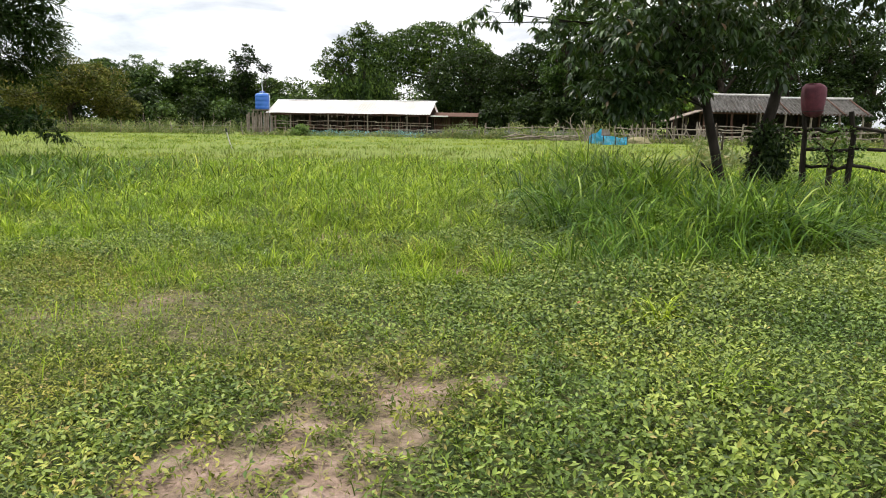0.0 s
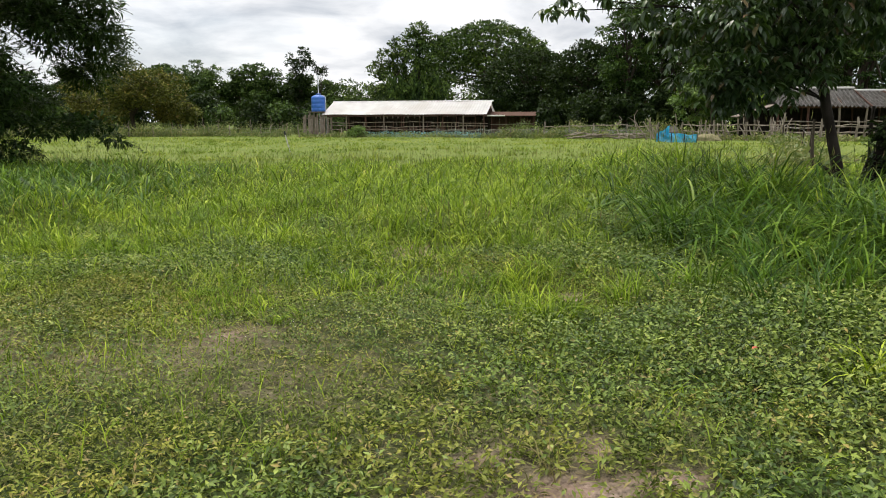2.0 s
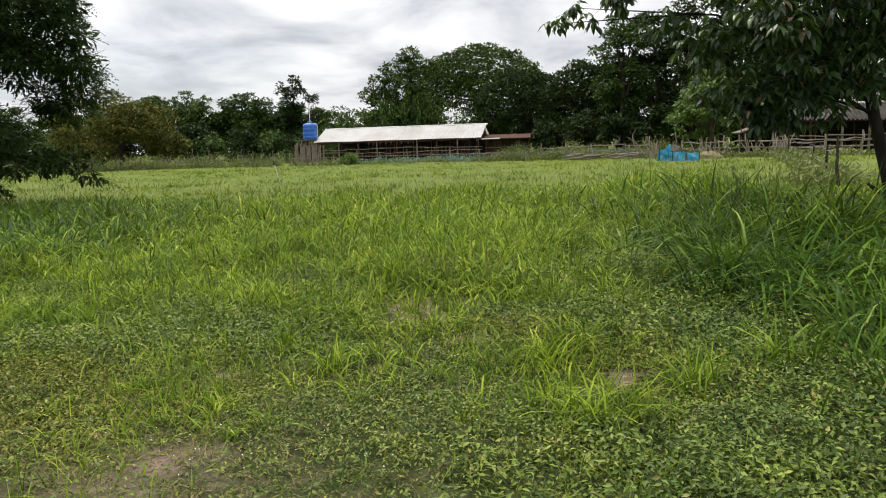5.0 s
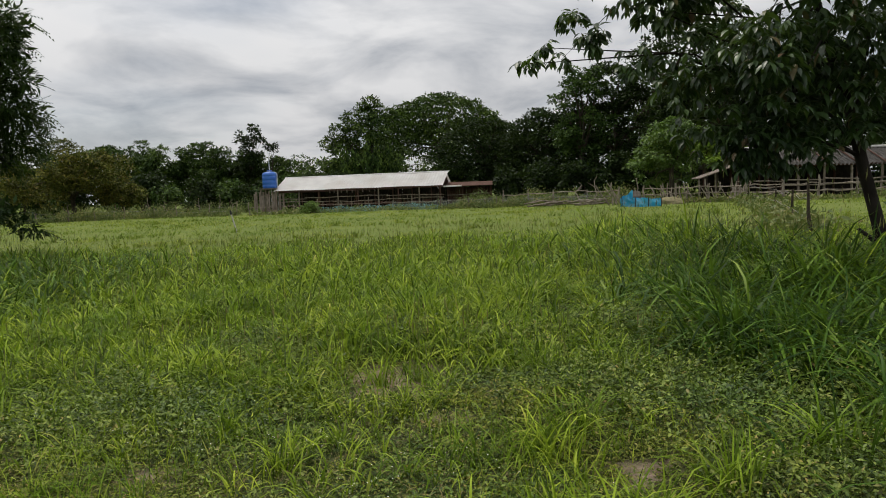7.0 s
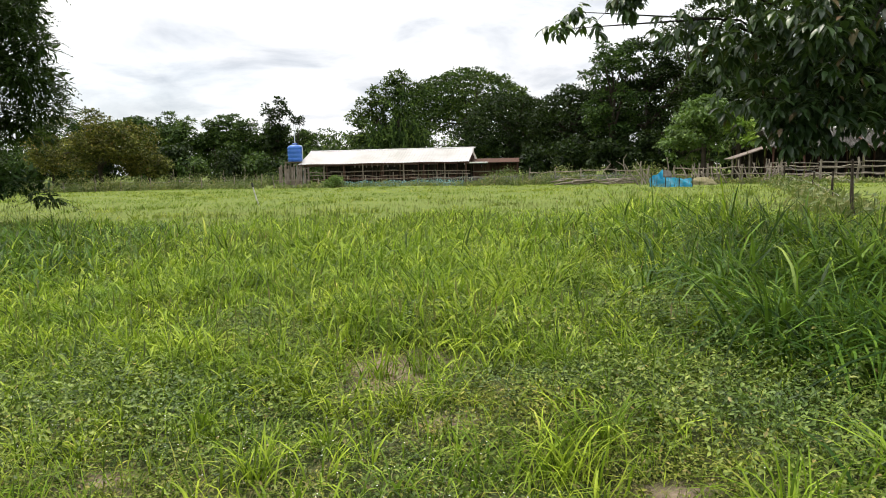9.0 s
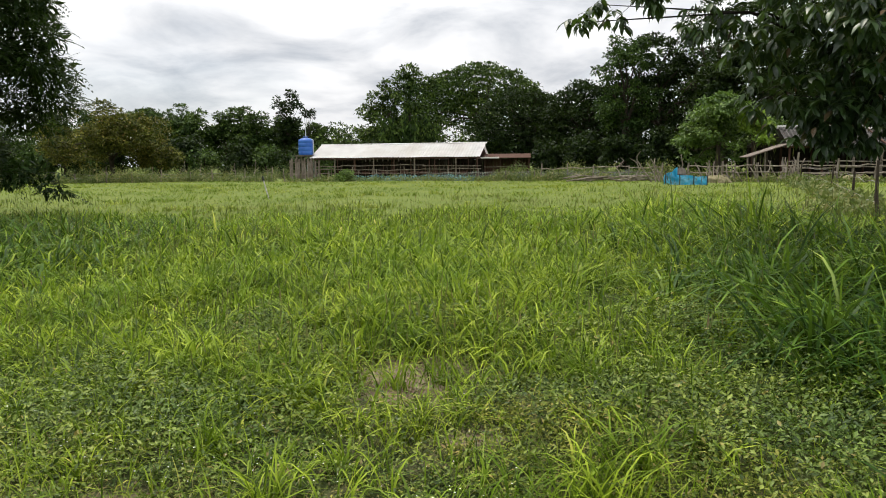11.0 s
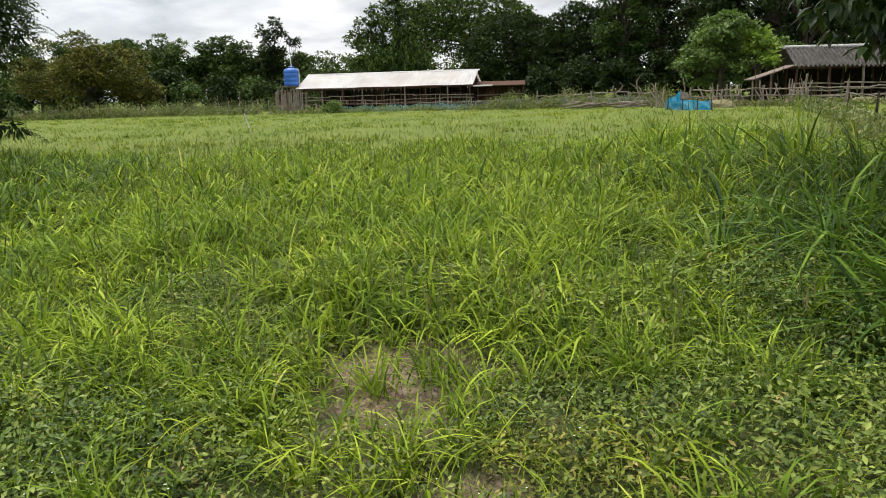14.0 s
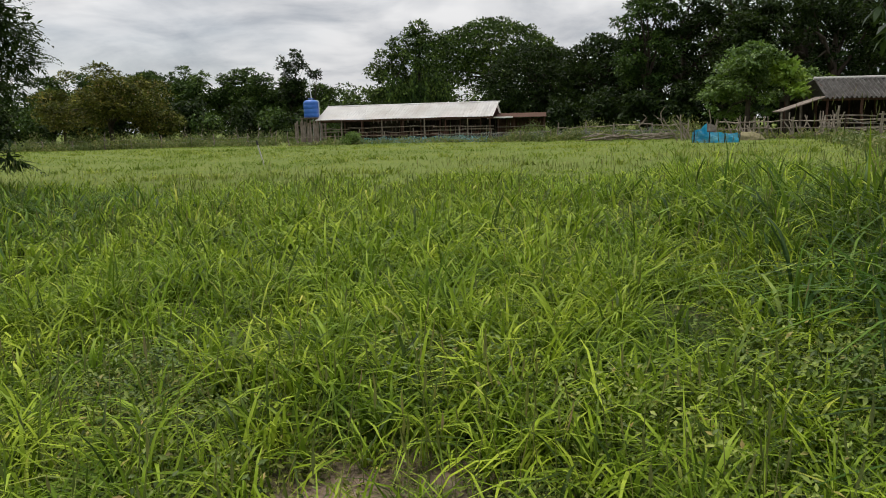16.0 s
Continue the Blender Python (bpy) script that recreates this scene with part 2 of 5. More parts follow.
M_POLE = rough_material("grey_pole_wood", (0.13, 0.11, 0.085), (0.32, 0.275, 0.22), 6.0, 0.9, 0, 0.5, (1, 1, 0.2), (0.09, 0.07, 0.055), 1.6)
M_RUSTWOOD = rough_material("red_brown_timber", (0.045, 0.022, 0.016), (0.12, 0.068, 0.05), 6.0, 0.9, 0, 0.5, (1, 1, 0.25))
M_PLANK = rough_material("bleached_board", (0.10, 0.08, 0.068), (0.27, 0.225, 0.195), 5.0, 0.9, 0, 0.4, (1, 1, 0.25), (0.11, 0.08, 0.06), 1.4)
M_SHEET = rough_material("white_roof_sheet", (0.68, 0.665, 0.65), (0.80, 0.785, 0.77), 1.2, 0.5, 0.0, 0.08, (1, 1, 1), (0.60, 0.56, 0.52), 0.35)
M_FIBRE = rough_material("fibre_cement_tile", (0.09, 0.085, 0.08), (0.22, 0.21, 0.2), 3.0, 0.9, 0, 0.3, (1, 1, 1), (0.09, 0.08, 0.07), 0.8)
M_RIDGE = rough_material("pale_ridge_tile", (0.36, 0.35, 0.33), (0.5, 0.48, 0.46), 3.0, 0.9, 0, 0.3)
M_TANK = rough_material("blue_tank_plastic", (0.015, 0.085, 0.38), (0.03, 0.14, 0.48), 1.5, 0.4, 0, 0.05)
M_LID = rough_material("dark_blue_plastic", (0.02, 0.08, 0.3), (0.03, 0.11, 0.38), 1.5, 0.4, 0, 0.05)
M_TARP = rough_material("cyan_tarpaulin", (0.03, 0.36, 0.58), (0.07, 0.52, 0.74), 3.0, 0.45, 0, 0.5, (1, 1, 1), (0.35, 0.55, 0.62), 2.2)
M_BLACK = rough_material("black_rubber", (0.012, 0.012, 0.013), (0.03, 0.03, 0.03), 4.0, 0.7)
M_MAROON = rough_material("maroon_bag_cloth", (0.07, 0.012, 0.022), (0.14, 0.026, 0.042), 9.0, 0.8, 0, 0.5, (1, 1, 1), (0.06, 0.012, 0.02), 3.0)
M_STRAW = rough_material("old_straw", (0.11, 0.10, 0.05), (0.24, 0.21, 0.12), 8.0, 0.95, 0, 0.9)
M_STUMP = rough_material("grey_brown_stump", (0.07, 0.06, 0.05), (0.19, 0.165, 0.14), 6.0, 0.95, 0, 0.8)
M_ROPE = rough_material("grey_wire", (0.16, 0.15, 0.14), (0.28, 0.27, 0.25), 5.0, 0.6, 0.3, 0.1)
M_PIPE = rough_material("pvc_pipe", (0.5, 0.52, 0.54), (0.62, 0.64, 0.66), 3.0, 0.4, 0, 0.05)
M_PETAL = rough_material("white_petal", (0.72, 0.72, 0.66), (0.82, 0.82, 0.78), 30.0, 0.7)
M_NET = net_material("grey_green_net", (0.30, 0.33, 0.29), 0.44)
M_NET_TEAL = net_material("teal_net", (0.27, 0.46, 0.46), 0.47)
M_LEAF_RED = rough_material("fallen_red_leaf", (0.3, 0.05, 0.02), (0.42, 0.1, 0.04), 30.0, 0.6)


# ---- mesh helpers ----
def mesh_from(name, verts, tris):
    """A triangle mesh from arrays."""
    verts, tris = np.asarray(verts, np.float32), np.asarray(tris, np.int32)
    me = bpy.data.meshes.new(name)
    me.vertices.add(len(verts))
    me.vertices.foreach_set("co", verts.ravel())
    me.loops.add(tris.size)
    me.loops.foreach_set("vertex_index", tris.ravel())
    me.polygons.add(len(tris))
    me.polygons.foreach_set("loop_start", np.arange(0, tris.size, 3, dtype=np.int32))
    me.update(calc_edges=True)
    return me


def part(name, bm, mat, parent=None, label="", smooth=False):
    """One bmesh, or one ready mesh, as one mesh object under a thing or part."""
    if isinstance(bm, bmesh.types.BMesh):
        me = bpy.data.meshes.new(name)
        bm.to_mesh(me)
        bm.free()
    else:
        me = bm
    me.materials.append(mat)
    if smooth:
        me.polygons.foreach_set("use_smooth", [True] * len(me.polygons))
    ob = new(name, me)
    if parent is not None:
        ob.parent = parent
    if label:
        tagged(ob, label)
    return ob


def thing(name, m, label, category, group="", kind=""):
    ob = new(name)
    ob.matrix_basis = Matrix.Translation((0, 0, rise_at(*m.translation.xy))) @ m
    return tagged(ob, label, category, group, kind)


def tube_into(bm, pts, radii, sides=8, cap=True):
    """A tapered tube through points, with rounded ends where the last radius is small."""
    pts = [Vector(p) for p in pts]
    rings, ref = [], Vector((0.31, 0.95, 0.05))
    for i, p in enumerate(pts):
        d = (pts[min(i + 1, len(pts) - 1)] - pts[max(i - 1, 0)]).normalized()
        u = d.cross(ref)
        if u.length < 1e-3:
            u = d.cross(Vector((1, 0, 0)))
        u.normalize()
        v = d.cross(u).normalized()
        rings.append([bm.verts.new(p + radii[i] * (math.cos(a) * u + math.sin(a) * v)) for a in [2 * math.pi * k / sides for k in range(sides)]])
    for a, b in zip(rings, rings[1:]):
        for k in range(sides):
            bm.faces.new((a[k], a[(k + 1) % sides], b[(k + 1) % sides], b[k]))
    if cap:
        bm.faces.new(rings[0][::-1])
        bm.faces.new(rings[-1])
    return bm


def tube(pts, radii, sides=8):
    return tube_into(bmesh.new(), pts, radii, sides)


def box_into(bm, lo, hi, bevel=0.0):
    made = bmesh.ops.create_cube(bm, size=1.0)["verts"]
    for v in made:
        v.co = Vector([(a + b) / 2 + c * (b - a) for a, b, c in zip(lo, hi, v.co)])
    if bevel:
        edges = list({e for v in made for e in v.link_edges})
        bmesh.ops.bevel(bm, geom=edges, offset=bevel, segments=1, affect="EDGES")
    return bm


def box(lo, hi, bevel=0.01):
    return box_into(bmesh.new(), lo, hi, bevel)


def wobbly(rng, a, b, n, amount, r0, r1):
    """Points and radii of a crooked stick from a to b."""
    a, b = np.array(a, float), np.array(b, float)
    pts, rad = [], []
    for i in range(n):
        f = i / (n - 1)
        off = rng.normal(0, amount, 3) if 0 < i < n - 1 else np.zeros(3)
        pts.append(tuple(a + (b - a) * f + off))
        rad.append(r0 + (r1 - r0) * f + float(rng.uniform(-0.08, 0.08)) * r0)
    return pts, rad


# ---- the lie of the land ----
def relief(x, y):
    """Height of the ground: it climbs a little to the right and is uneven by a few centimetres."""
    x, y = np.asarray(x, float), np.asarray(y, float)
    near = np.exp(-np.maximum(y - 12, 0) ** 2 / 500.0)
    side = 0.03 * np.clip(x, -6, 6) * near
    bumps = 0.022 * np.sin(1.9 * x + 0.7) * np.cos(1.4 * y + 0.4) + 0.016 * np.sin(3.7 * x + 1.3 * y) + 0.02 * np.sin(0.55 * y + 0.3 * x)
    rise = 0.2 * ramp01(x, 4, 12) * ramp01(y, 24, 40)
    return side + rise + bumps * np.where(np.abs(x) < 40, 1, 0)


BARE = [(-0.42, 3.5, 0.27, 0.32), (-0.66, 3.0, 0.3, 0.3), (-0.9, 3.26, 0.1, 0.12), (-0.22, 2.85, 0.2, 0.3), (-0.0, 3.3, 0.22, 0.34), (0.1, 3.8, 0.24, 0.24), (0.5, 3.9, 0.24, 0.1), (0.3, 4.25, 0.1, 0.1),
        (-0.22, 4.26, 0.1, 0.1), (-1.95, 6.28, 0.2, 0.14), (-0.66, 9.85, 0.42, 0.36), (-0.62, 9.5, 0.42, 0.34), (-0.31, 8.45, 0.13, 0.1), (-1.56, 8.8, 0.14, 0.1), (-2.0, 7.8, 0.12, 0.1), (0.7, 7.25, 0.16, 0.11)]


def rise_at(x, y):
    """How far a thing beyond the pasture stands above the plain."""
    return 0.2 * float(ramp01(x, 4, 12) * ramp01(y, 24, 40))


def smooth_noise(x, y, s, seed):
    """Soft noise in 0..1 from a few turned waves."""
    r = np.random.RandomState(seed)
    out = np.zeros_like(np.asarray(x, float))
    for k in range(7):
        a, f, ph = r.uniform(0, 6.28), s * r.uniform(0.6, 2.1), r.uniform(0, 6.28)
        out += np.sin(f * (np.cos(a) * x + np.sin(a) * y) + ph)
    return 1 / (1 + np.exp(-out * 0.75))


def bareness(x, y):
    x, y = np.asarray(x, float), np.asarray(y, float)
    wob = 0.6 * (smooth_noise(x, y, 5.0, 3) - 0.5) + 0.7 * (smooth_noise(x, y, 15.0, 4) - 0.5)
    b = np.zeros_like(x)
    for cx, cy, rx, ry in BARE:
        d = np.sqrt(((x - cx) / rx) ** 2 + ((y - cy) / ry) ** 2)
        b = np.maximum(b, np.clip(1.75 - d + wob * 1.3 - 0.35, 0, 1))
    return b


def ramp01(v, a, b):
    return np.clip((np.asarray(v, float) - a) / (b - a), 0, 1)


def grassiness(x, y):
    """Share of the meadow's full stand of grass."""
    edge = 8.2 + 1.8 * ramp01(x, 0.3, 1.2) * (1 - ramp01(x, 2.2, 2.8)) - 1.6 * ramp01(x, 2.4, 3.0) - 0.6 * ramp01(x, -3, 0) + 1.3 * (smooth_noise(x, y, 1.3, 11) - 0.5)
    g = ramp01(y, edge - 1.6, edge + 1.8)
    clumps = 0.05 + 1.15 * smooth_noise(x, y, 2.6, 12) ** 1.9 + 0.55 * smooth_noise(x, y, 7.5, 13) ** 2
    worn_spot = np.exp(-((x + 0.62) / 0.55) ** 2 - ((y - 9.35) / 0.65) ** 2)
    return g * clumps * (1 - 0.85 * worn_spot)


def weed_cover(x, y):
    """Share of the ground under low weeds."""
    cover = 0.62 + 0.85 * smooth_noise(x, y, 1.7, 41) + 0.35 * (smooth_noise(x, y, 6.0, 42) - 0.5) + 0.25 * ramp01(y, 5.5, 7.5) * ramp01(x, -0.5, 0.8)
    dry = 0.9 * np.exp(-((x + 0.62) / 0.5) ** 2 - ((y - 9.45) / 0.6) ** 2) + 0.36 * np.exp(-((x + 3.1) / 2.1) ** 2 - ((y - 6.5) / 1.7) ** 2) + 0.3 * np.exp(-((x + 0.4) / 1.2) ** 2 - ((y - 3.6) / 1.0) ** 2)
    lush = 0.5 * ramp01(x, 0.4, 1.6) * (1 - ramp01(y, 9.5, 11.5))
    return np.clip((cover + lush - dry) * (1 - 0.94 * ramp01(bareness(x, y) + 0.8 * (smooth_noise(x, y, 26.0, 45) - 0.5), 0.2, 0.8)) * (1 - 0.75 * ramp01(y, 10.5, 13)), 0, 1)


def stand_height(x, y):
    """Height of the grass in metres."""
    h = 0.16 + 0.26 * ramp01(y, 7, 13) + 0.12 * ramp01(y, 13, 20)
    h = h + 0.5 * ramp01(x, 1.9, 4.2) * (1 - 0.6 * ramp01(x, 4.2, 5.6)) * ramp01(y, 7.0, 9.5) * (1 - ramp01(y, 15, 22))
    h = h + 0.22 * ramp01(-x, 4.5, 9) * ramp01(y, 10, 14)
    h = h * (0.62 + 0.45 * smooth_noise(x, y, 1.1, 21) + 0.35 * smooth_noise(x, y, 5.0, 22))
    return h * (1 - 0.72 * ramp01(y + 5 * (smooth_noise(x, y, 0.8, 62) - 0.5), 19.5, 28.0)) * (1 - 0.62 * ramp01(x - 0.25 * (y - 11.5), 4.0, 5.2) * ramp01(y, 11.0, 12.3))


# ground: one sheet out to the horizon, finer where the walk passes
def spread(core_lo, core_hi, step, far):
    mid = list(np.arange(core_lo, core_hi + 1e-6, step))
    grow, lo, hi = step, core_lo, core_hi
    a, b = [], []
    while hi < far:
        grow *= 1.28
        hi += grow
        lo -= grow
        a.append(lo)
        b.append(hi)
    return np.array(a[::-1] + mid + b)


gx, gy = spread(-9, 9, 0.15, 900), spread(0, 16, 0.15, 1200)
GX, GY = np.meshgrid(gx, gy)
GZ = relief(GX, GY)
gv = np.stack([GX, GY, GZ], -1).reshape(-1, 3)
ii = np.arange(len(gx) * len(gy)).reshape(len(gy), len(gx))
q = np.stack([ii[:-1, :-1], ii[:-1, 1:], ii[1:, 1:], ii[1:, :-1]], -1).reshape(-1, 4)
g_me = mesh_from("ground", gv, np.concatenate([q[:, [0, 1, 2]], q[:, [0, 2, 3]]]))
worn = 0.42 * (1 - ramp01(gv[:, 1], 8.5, 11.5)) * (1 - ramp01(weed_cover(gv[:, 0], gv[:, 1]), 0.25, 0.85))
bare_now = np.clip(np.maximum(bareness(gv[:, 0], gv[:, 1]), worn) * (np.abs(gv[:, 0]) < 30), 0, 1)
g_at = g_me.attributes.new("bare", "FLOAT", "POINT")
g_at.data.foreach_set("value", bare_now.astype(np.float32))
g_at2 = g_me.attributes.new("grazed", "FLOAT", "POINT")
g_at2.data.foreach_set("value", np.maximum(ramp01(gv[:, 1], 17, 27), ramp01(np.abs(gv[:, 0]), 30, 40)).astype(np.float32))
ground = part("ground", g_me, M_GROUND, smooth=True)
tagged(ground, "pinkish-brown soil and short green turf of a pasture", "ground", kind="structure")


# ---- plants ----
def blades(rng, x, y, height, width, lean=0.35, rows=3, droop=0.5, ang=None):
    """Bent grass blades on the ground at x, y: arrays of vertices and triangles."""
    n = len(x)
    z = relief(x, y)
    ang = rng.uniform(0, 2 * np.pi, n) if ang is None else ang
    bend = np.abs(rng.normal(lean, lean * 0.5, n))
    face = ang + np.pi / 2 + rng.normal(0, 0.5, n)
    out, wid = np.stack([np.cos(ang), np.sin(ang)], 1), np.stack([np.cos(face), np.sin(face)], 1)
    fold = droop * rng.uniform(0.2, 1.6, n)
    V = np.zeros((n, 2 * rows + 1, 3))
    for k in range(rows + 1):
        f = k / rows
        reach = height * (bend * f + 0.8 * fold * f ** 3)
        up = height * (f - 0.75 * fold * f ** 3 * np.minimum(1, bend + 0.5))
        c = np.stack([x + out[:, 0] * reach, y + out[:, 1] * reach, z - 0.01 + up], 1)
        if k == rows:
            V[:, 2 * rows] = c
        else:
            w = (width * (1.0 - 0.55 * f ** 2) * (0.75 if k == 0 else 1.0))[:, None] / 2
            side = np.concatenate([wid * w, np.zeros((n, 1))], 1)
            V[:, 2 * k], V[:, 2 * k + 1] = c - side, c + side
    t = []
    for k in range(rows - 1):
        a = 2 * k
        t += [(a, a + 1, a + 3), (a, a + 3, a + 2)]
    t.append((2 * rows - 2, 2 * rows - 1, 2 * rows))
    T = (np.arange(n)[:, None, None] * (2 * rows + 1) + np.array(t)[None]).reshape(-1, 3)
    return V.reshape(-1, 3), T


def leaves(rng, pos, axis, up, length, width, fold=0.25, fine=False):
    """Leaves at pos that point along axis: two folded halves, or four where they are seen close by."""
    n = len(pos)
    axis = axis / (np.linalg.norm(axis, axis=1, keepdims=True) + 1e-9)
    side = np.cross(axis, up)
    side /= np.linalg.norm(side, axis=1, keepdims=True) + 1e-9
    nor = np.cross(side, axis)
    L, W = np.asarray(length)[:, None] * np.ones((n, 1)), np.asarray(width)[:, None] * np.ones((n, 1)) / 2
    if not fine:
        V = np.stack([pos, pos + axis * L * 0.45 + side * W + nor * W * fold, pos + axis * L - nor * L * 0.08, pos + axis * L * 0.45 - side * W + nor * W * fold], 1)
        t, k = [(0, 1, 2), (0, 2, 3)], 4
    else:
        mid = pos + axis * L * 0.5 + nor * L * 0.03
        V = np.stack([pos, pos + axis * L * 0.28 + side * W * 0.85 + nor * W * fold, pos + axis * L * 0.62 + side * W * 0.8 + nor * W * fold * 0.8,
                      pos + axis * L - nor * L * 0.14, pos + axis * L * 0.62 - side * W * 0.8 + nor * W * fold * 0.8,
                      pos + axis * L * 0.28 - side * W * 0.85 + nor * W * fold, mid], 1)
        t, k = [(0, 1, 6), (1, 2, 6), (2, 3, 6), (3, 4, 6), (4, 5, 6), (5, 0, 6)], 7
    T = (np.arange(n)[:, None, None] * k + np.array(t)[None]).reshape(-1, 3)
    return V.reshape(-1, 3), T


def joined(parts):
    vs, ts, at = [], [], 0
    for v, t in parts:
        vs.append(v)
        ts.append(t + at)
        at += len(v)
    return np.concatenate(vs), np.concatenate(ts)


def scatter(rng, n, x0, x1, y0, y1, keep):
    """About n random places in a field, thinned by keep(x, y), in the wedge that the walk looks over."""
    x, y = rng.uniform(x0, x1, n), rng.uniform(y0, y1, n)
    wide = np.abs(x + 0.3) - (0.72 * (np.maximum(y, 2.5) + 0.5) + 0.8)
    ok = rng.uniform(0, 1, n) < keep(x, y) * (1 - 0.9 * ramp01(wide, 0, 2.0))
    return x[ok], y[ok]


def tufted(rng, n, x0, x1, y0, y1, keep, per, radius):
    """Grass gathered in tufts: places of the blades, the way each leans, and a height share for its tuft."""
    cx, cy = scatter(rng, n, x0, x1, y0, y1, keep)
    k = np.maximum(3, (per * rng.uniform(0.4, 1.6, len(cx))).astype(int))
    i = np.repeat(np.arange(len(cx)), k)
    a, r = rng.uniform(0, 6.283, len(i)), radius * np.abs(rng.normal(0, 0.7, len(i)))
    return cx[i] + r * np.cos(a), cy[i] + r * np.sin(a), a + rng.normal(0, 0.5, len(i)), np.repeat(rng.uniform(0.65, 1.25, len(cx)), k)


# ---- trees ----
def unit(v):
    return v / (np.linalg.norm(v, axis=1, keepdims=True) + 1e-9)


def clump_leaves(rng, centres, sizes, count, leaf_len, leaf_w, droop=0.3, flat=0.65, fine=False, spread_up=0.4, shell=0.5, tufts=0):
    """Leaves gathered in flattened clumps, thicker towards each clump's outside; with tufts, in lesser tufts over each clump."""
    per = rng.multinomial(count, np.array(sizes) ** 2 / np.sum(np.array(sizes) ** 2))
    idx = np.repeat(np.arange(len(centres)), per)
    d = unit(rng.normal(0, 1, (len(idx), 3)))
    s = np.array(sizes)[idx][:, None]
    squash = np.array([1, 1, flat])
    if tufts:
        toward = rng.normal(0, 1, (len(centres), tufts, 3))
        toward[:, :, 2] = np.abs(toward[:, :, 2]) * np.where(rng.uniform(0, 1, (len(centres), tufts)) < 0.8, 1, -0.6)
        toward /= np.linalg.norm(toward, axis=2, keepdims=True)
        mid = toward[idx, rng.randint(0, tufts, len(idx))] * rng.uniform(0.7, 1.0, (len(idx), 1))
        inner = np.array(centres)[idx] + d * rng.uniform(0.2, 1, (len(idx), 1)) ** 0.5 * s * squash
        d[:, 2] = np.where(d[:, 2] < -0.2, -d[:, 2], d[:, 2])
        pos = np.array(centres)[idx] + (mid * 0.85 + d * 0.42 * rng.uniform(0.3, 1, (len(idx), 1)) * np.array([1, 1, 0.6])) * s * squash
        pos = np.where(rng.uniform(0, 1, (len(idx), 1)) < 0.55, pos, inner)
        d = unit(d + 0.4 * mid)
    else:
        r = rng.uniform(shell ** 3, 1, len(idx)) ** (1 / 3)
        r *= 1 + 0.28 * np.sin(5 * d[:, 0] + 3 * idx) * np.cos(4 * d[:, 1] + idx)
        pos = np.array(centres)[idx] + d * r[:, None] * s * squash
    axis = d + rng.normal(0, 0.6, d.shape)
    axis[:, 2] -= droop * 2
    up = d * 0.6 + rng.normal(0, 0.35, d.shape)
    up[:, 2] += spread_up * 2
    ln = leaf_len * rng.uniform(0.6, 1.35, len(idx))
    return leaves(rng, pos, axis, up, ln, ln * leaf_w / leaf_len, fine=fine)


def whorls(rng, centres, sizes, tips, length, width, flat=0.8):
    """Twig tips all through the clumps, each with six leaves that hang about it."""
    idx = np.repeat(np.arange(len(centres)), rng.multinomial(tips, np.array(sizes) ** 2 / np.sum(np.array(sizes) ** 2)))
    d = unit(rng.normal(0, 1, (len(idx), 3)))
    at = np.array(centres)[idx] + d * rng.uniform(0, 1, (len(idx), 1)) ** 0.4 * np.array(sizes)[idx][:, None] * np.array([1, 1, flat])
    n, k = len(idx), 6
    turn = np.repeat(rng.uniform(0, 6.28, n), k) + np.tile(np.arange(k) * 6.283 / k, n) + rng.normal(0, 0.25, n * k)
    ring = np.stack([np.cos(turn), np.sin(turn), np.zeros(n * k)], 1)
    axis = ring + 0.45 * np.repeat(d, k, 0)
    axis[:, 2] -= np.repeat(rng.uniform(0.3, 1.5, n), k) + rng.normal(0, 0.2, n * k)
    up = ring * 0.5 + rng.normal(0, 0.25, (n * k, 3))
    up[:, 2] += 1.0
    ln = length * np.repeat(rng.uniform(0.75, 1.2, n), k) * rng.uniform(0.75, 1.2, n * k)
    pos = np.repeat(at, k, 0) + ring * 0.012
    pos[:, 2] += rng.uniform(-0.04, 0.04, n * k)
    return leaves(rng, pos, axis, up, ln, ln * width / length, 0.3, True)


def fronds(rng, centres, sizes, count, length, flat=0.6, pairs=9):
    """Feathery fronds that arch out of the clumps and droop: leaflets in pairs along each."""
    idx = np.repeat(np.arange(len(centres)), rng.multinomial(count, np.array(sizes) ** 2 / np.sum(np.array(sizes) ** 2)))
    n = len(idx)
    d = unit(rng.normal(0, 1, (n, 3)) * [1, 1, 0.55])
    at = np.array(centres)[idx] + d * rng.uniform(0.1, 1, (n, 1)) ** 0.5 * np.array(sizes)[idx][:, None] * np.array([1, 1, flat])
    way = unit(d * [1, 1, 0.4] + rng.normal(0, 0.3, (n, 3)))
    side = unit(np.cross(way, [0, 0, 1.0]))
    L = length * rng.uniform(0.65, 1.25, (n, 1))
    fall = rng.uniform(0.15, 0.55, (n, 1))
    made = []
    for k in range(pairs):
        f = (k + 0.6) / pairs
        p = at + way * L * f
        p[:, 2:] -= fall * L * f * f
        tip = way.copy()
        tip[:, 2:] -= 2 * fall * f
        small = (1.0 - 0.45 * f) * L[:, 0]
        for sgn in (1, -1):
            ax = side * sgn + 0.55 * tip + [0, 0, -0.15]
            made.append(leaves(rng, p, ax, np.tile([0.0, 0.0, 1.0], (n, 1)) + rng.normal(0, 0.2, (n, 3)), 0.3 * small, 0.11 * small))
    return joined(made)


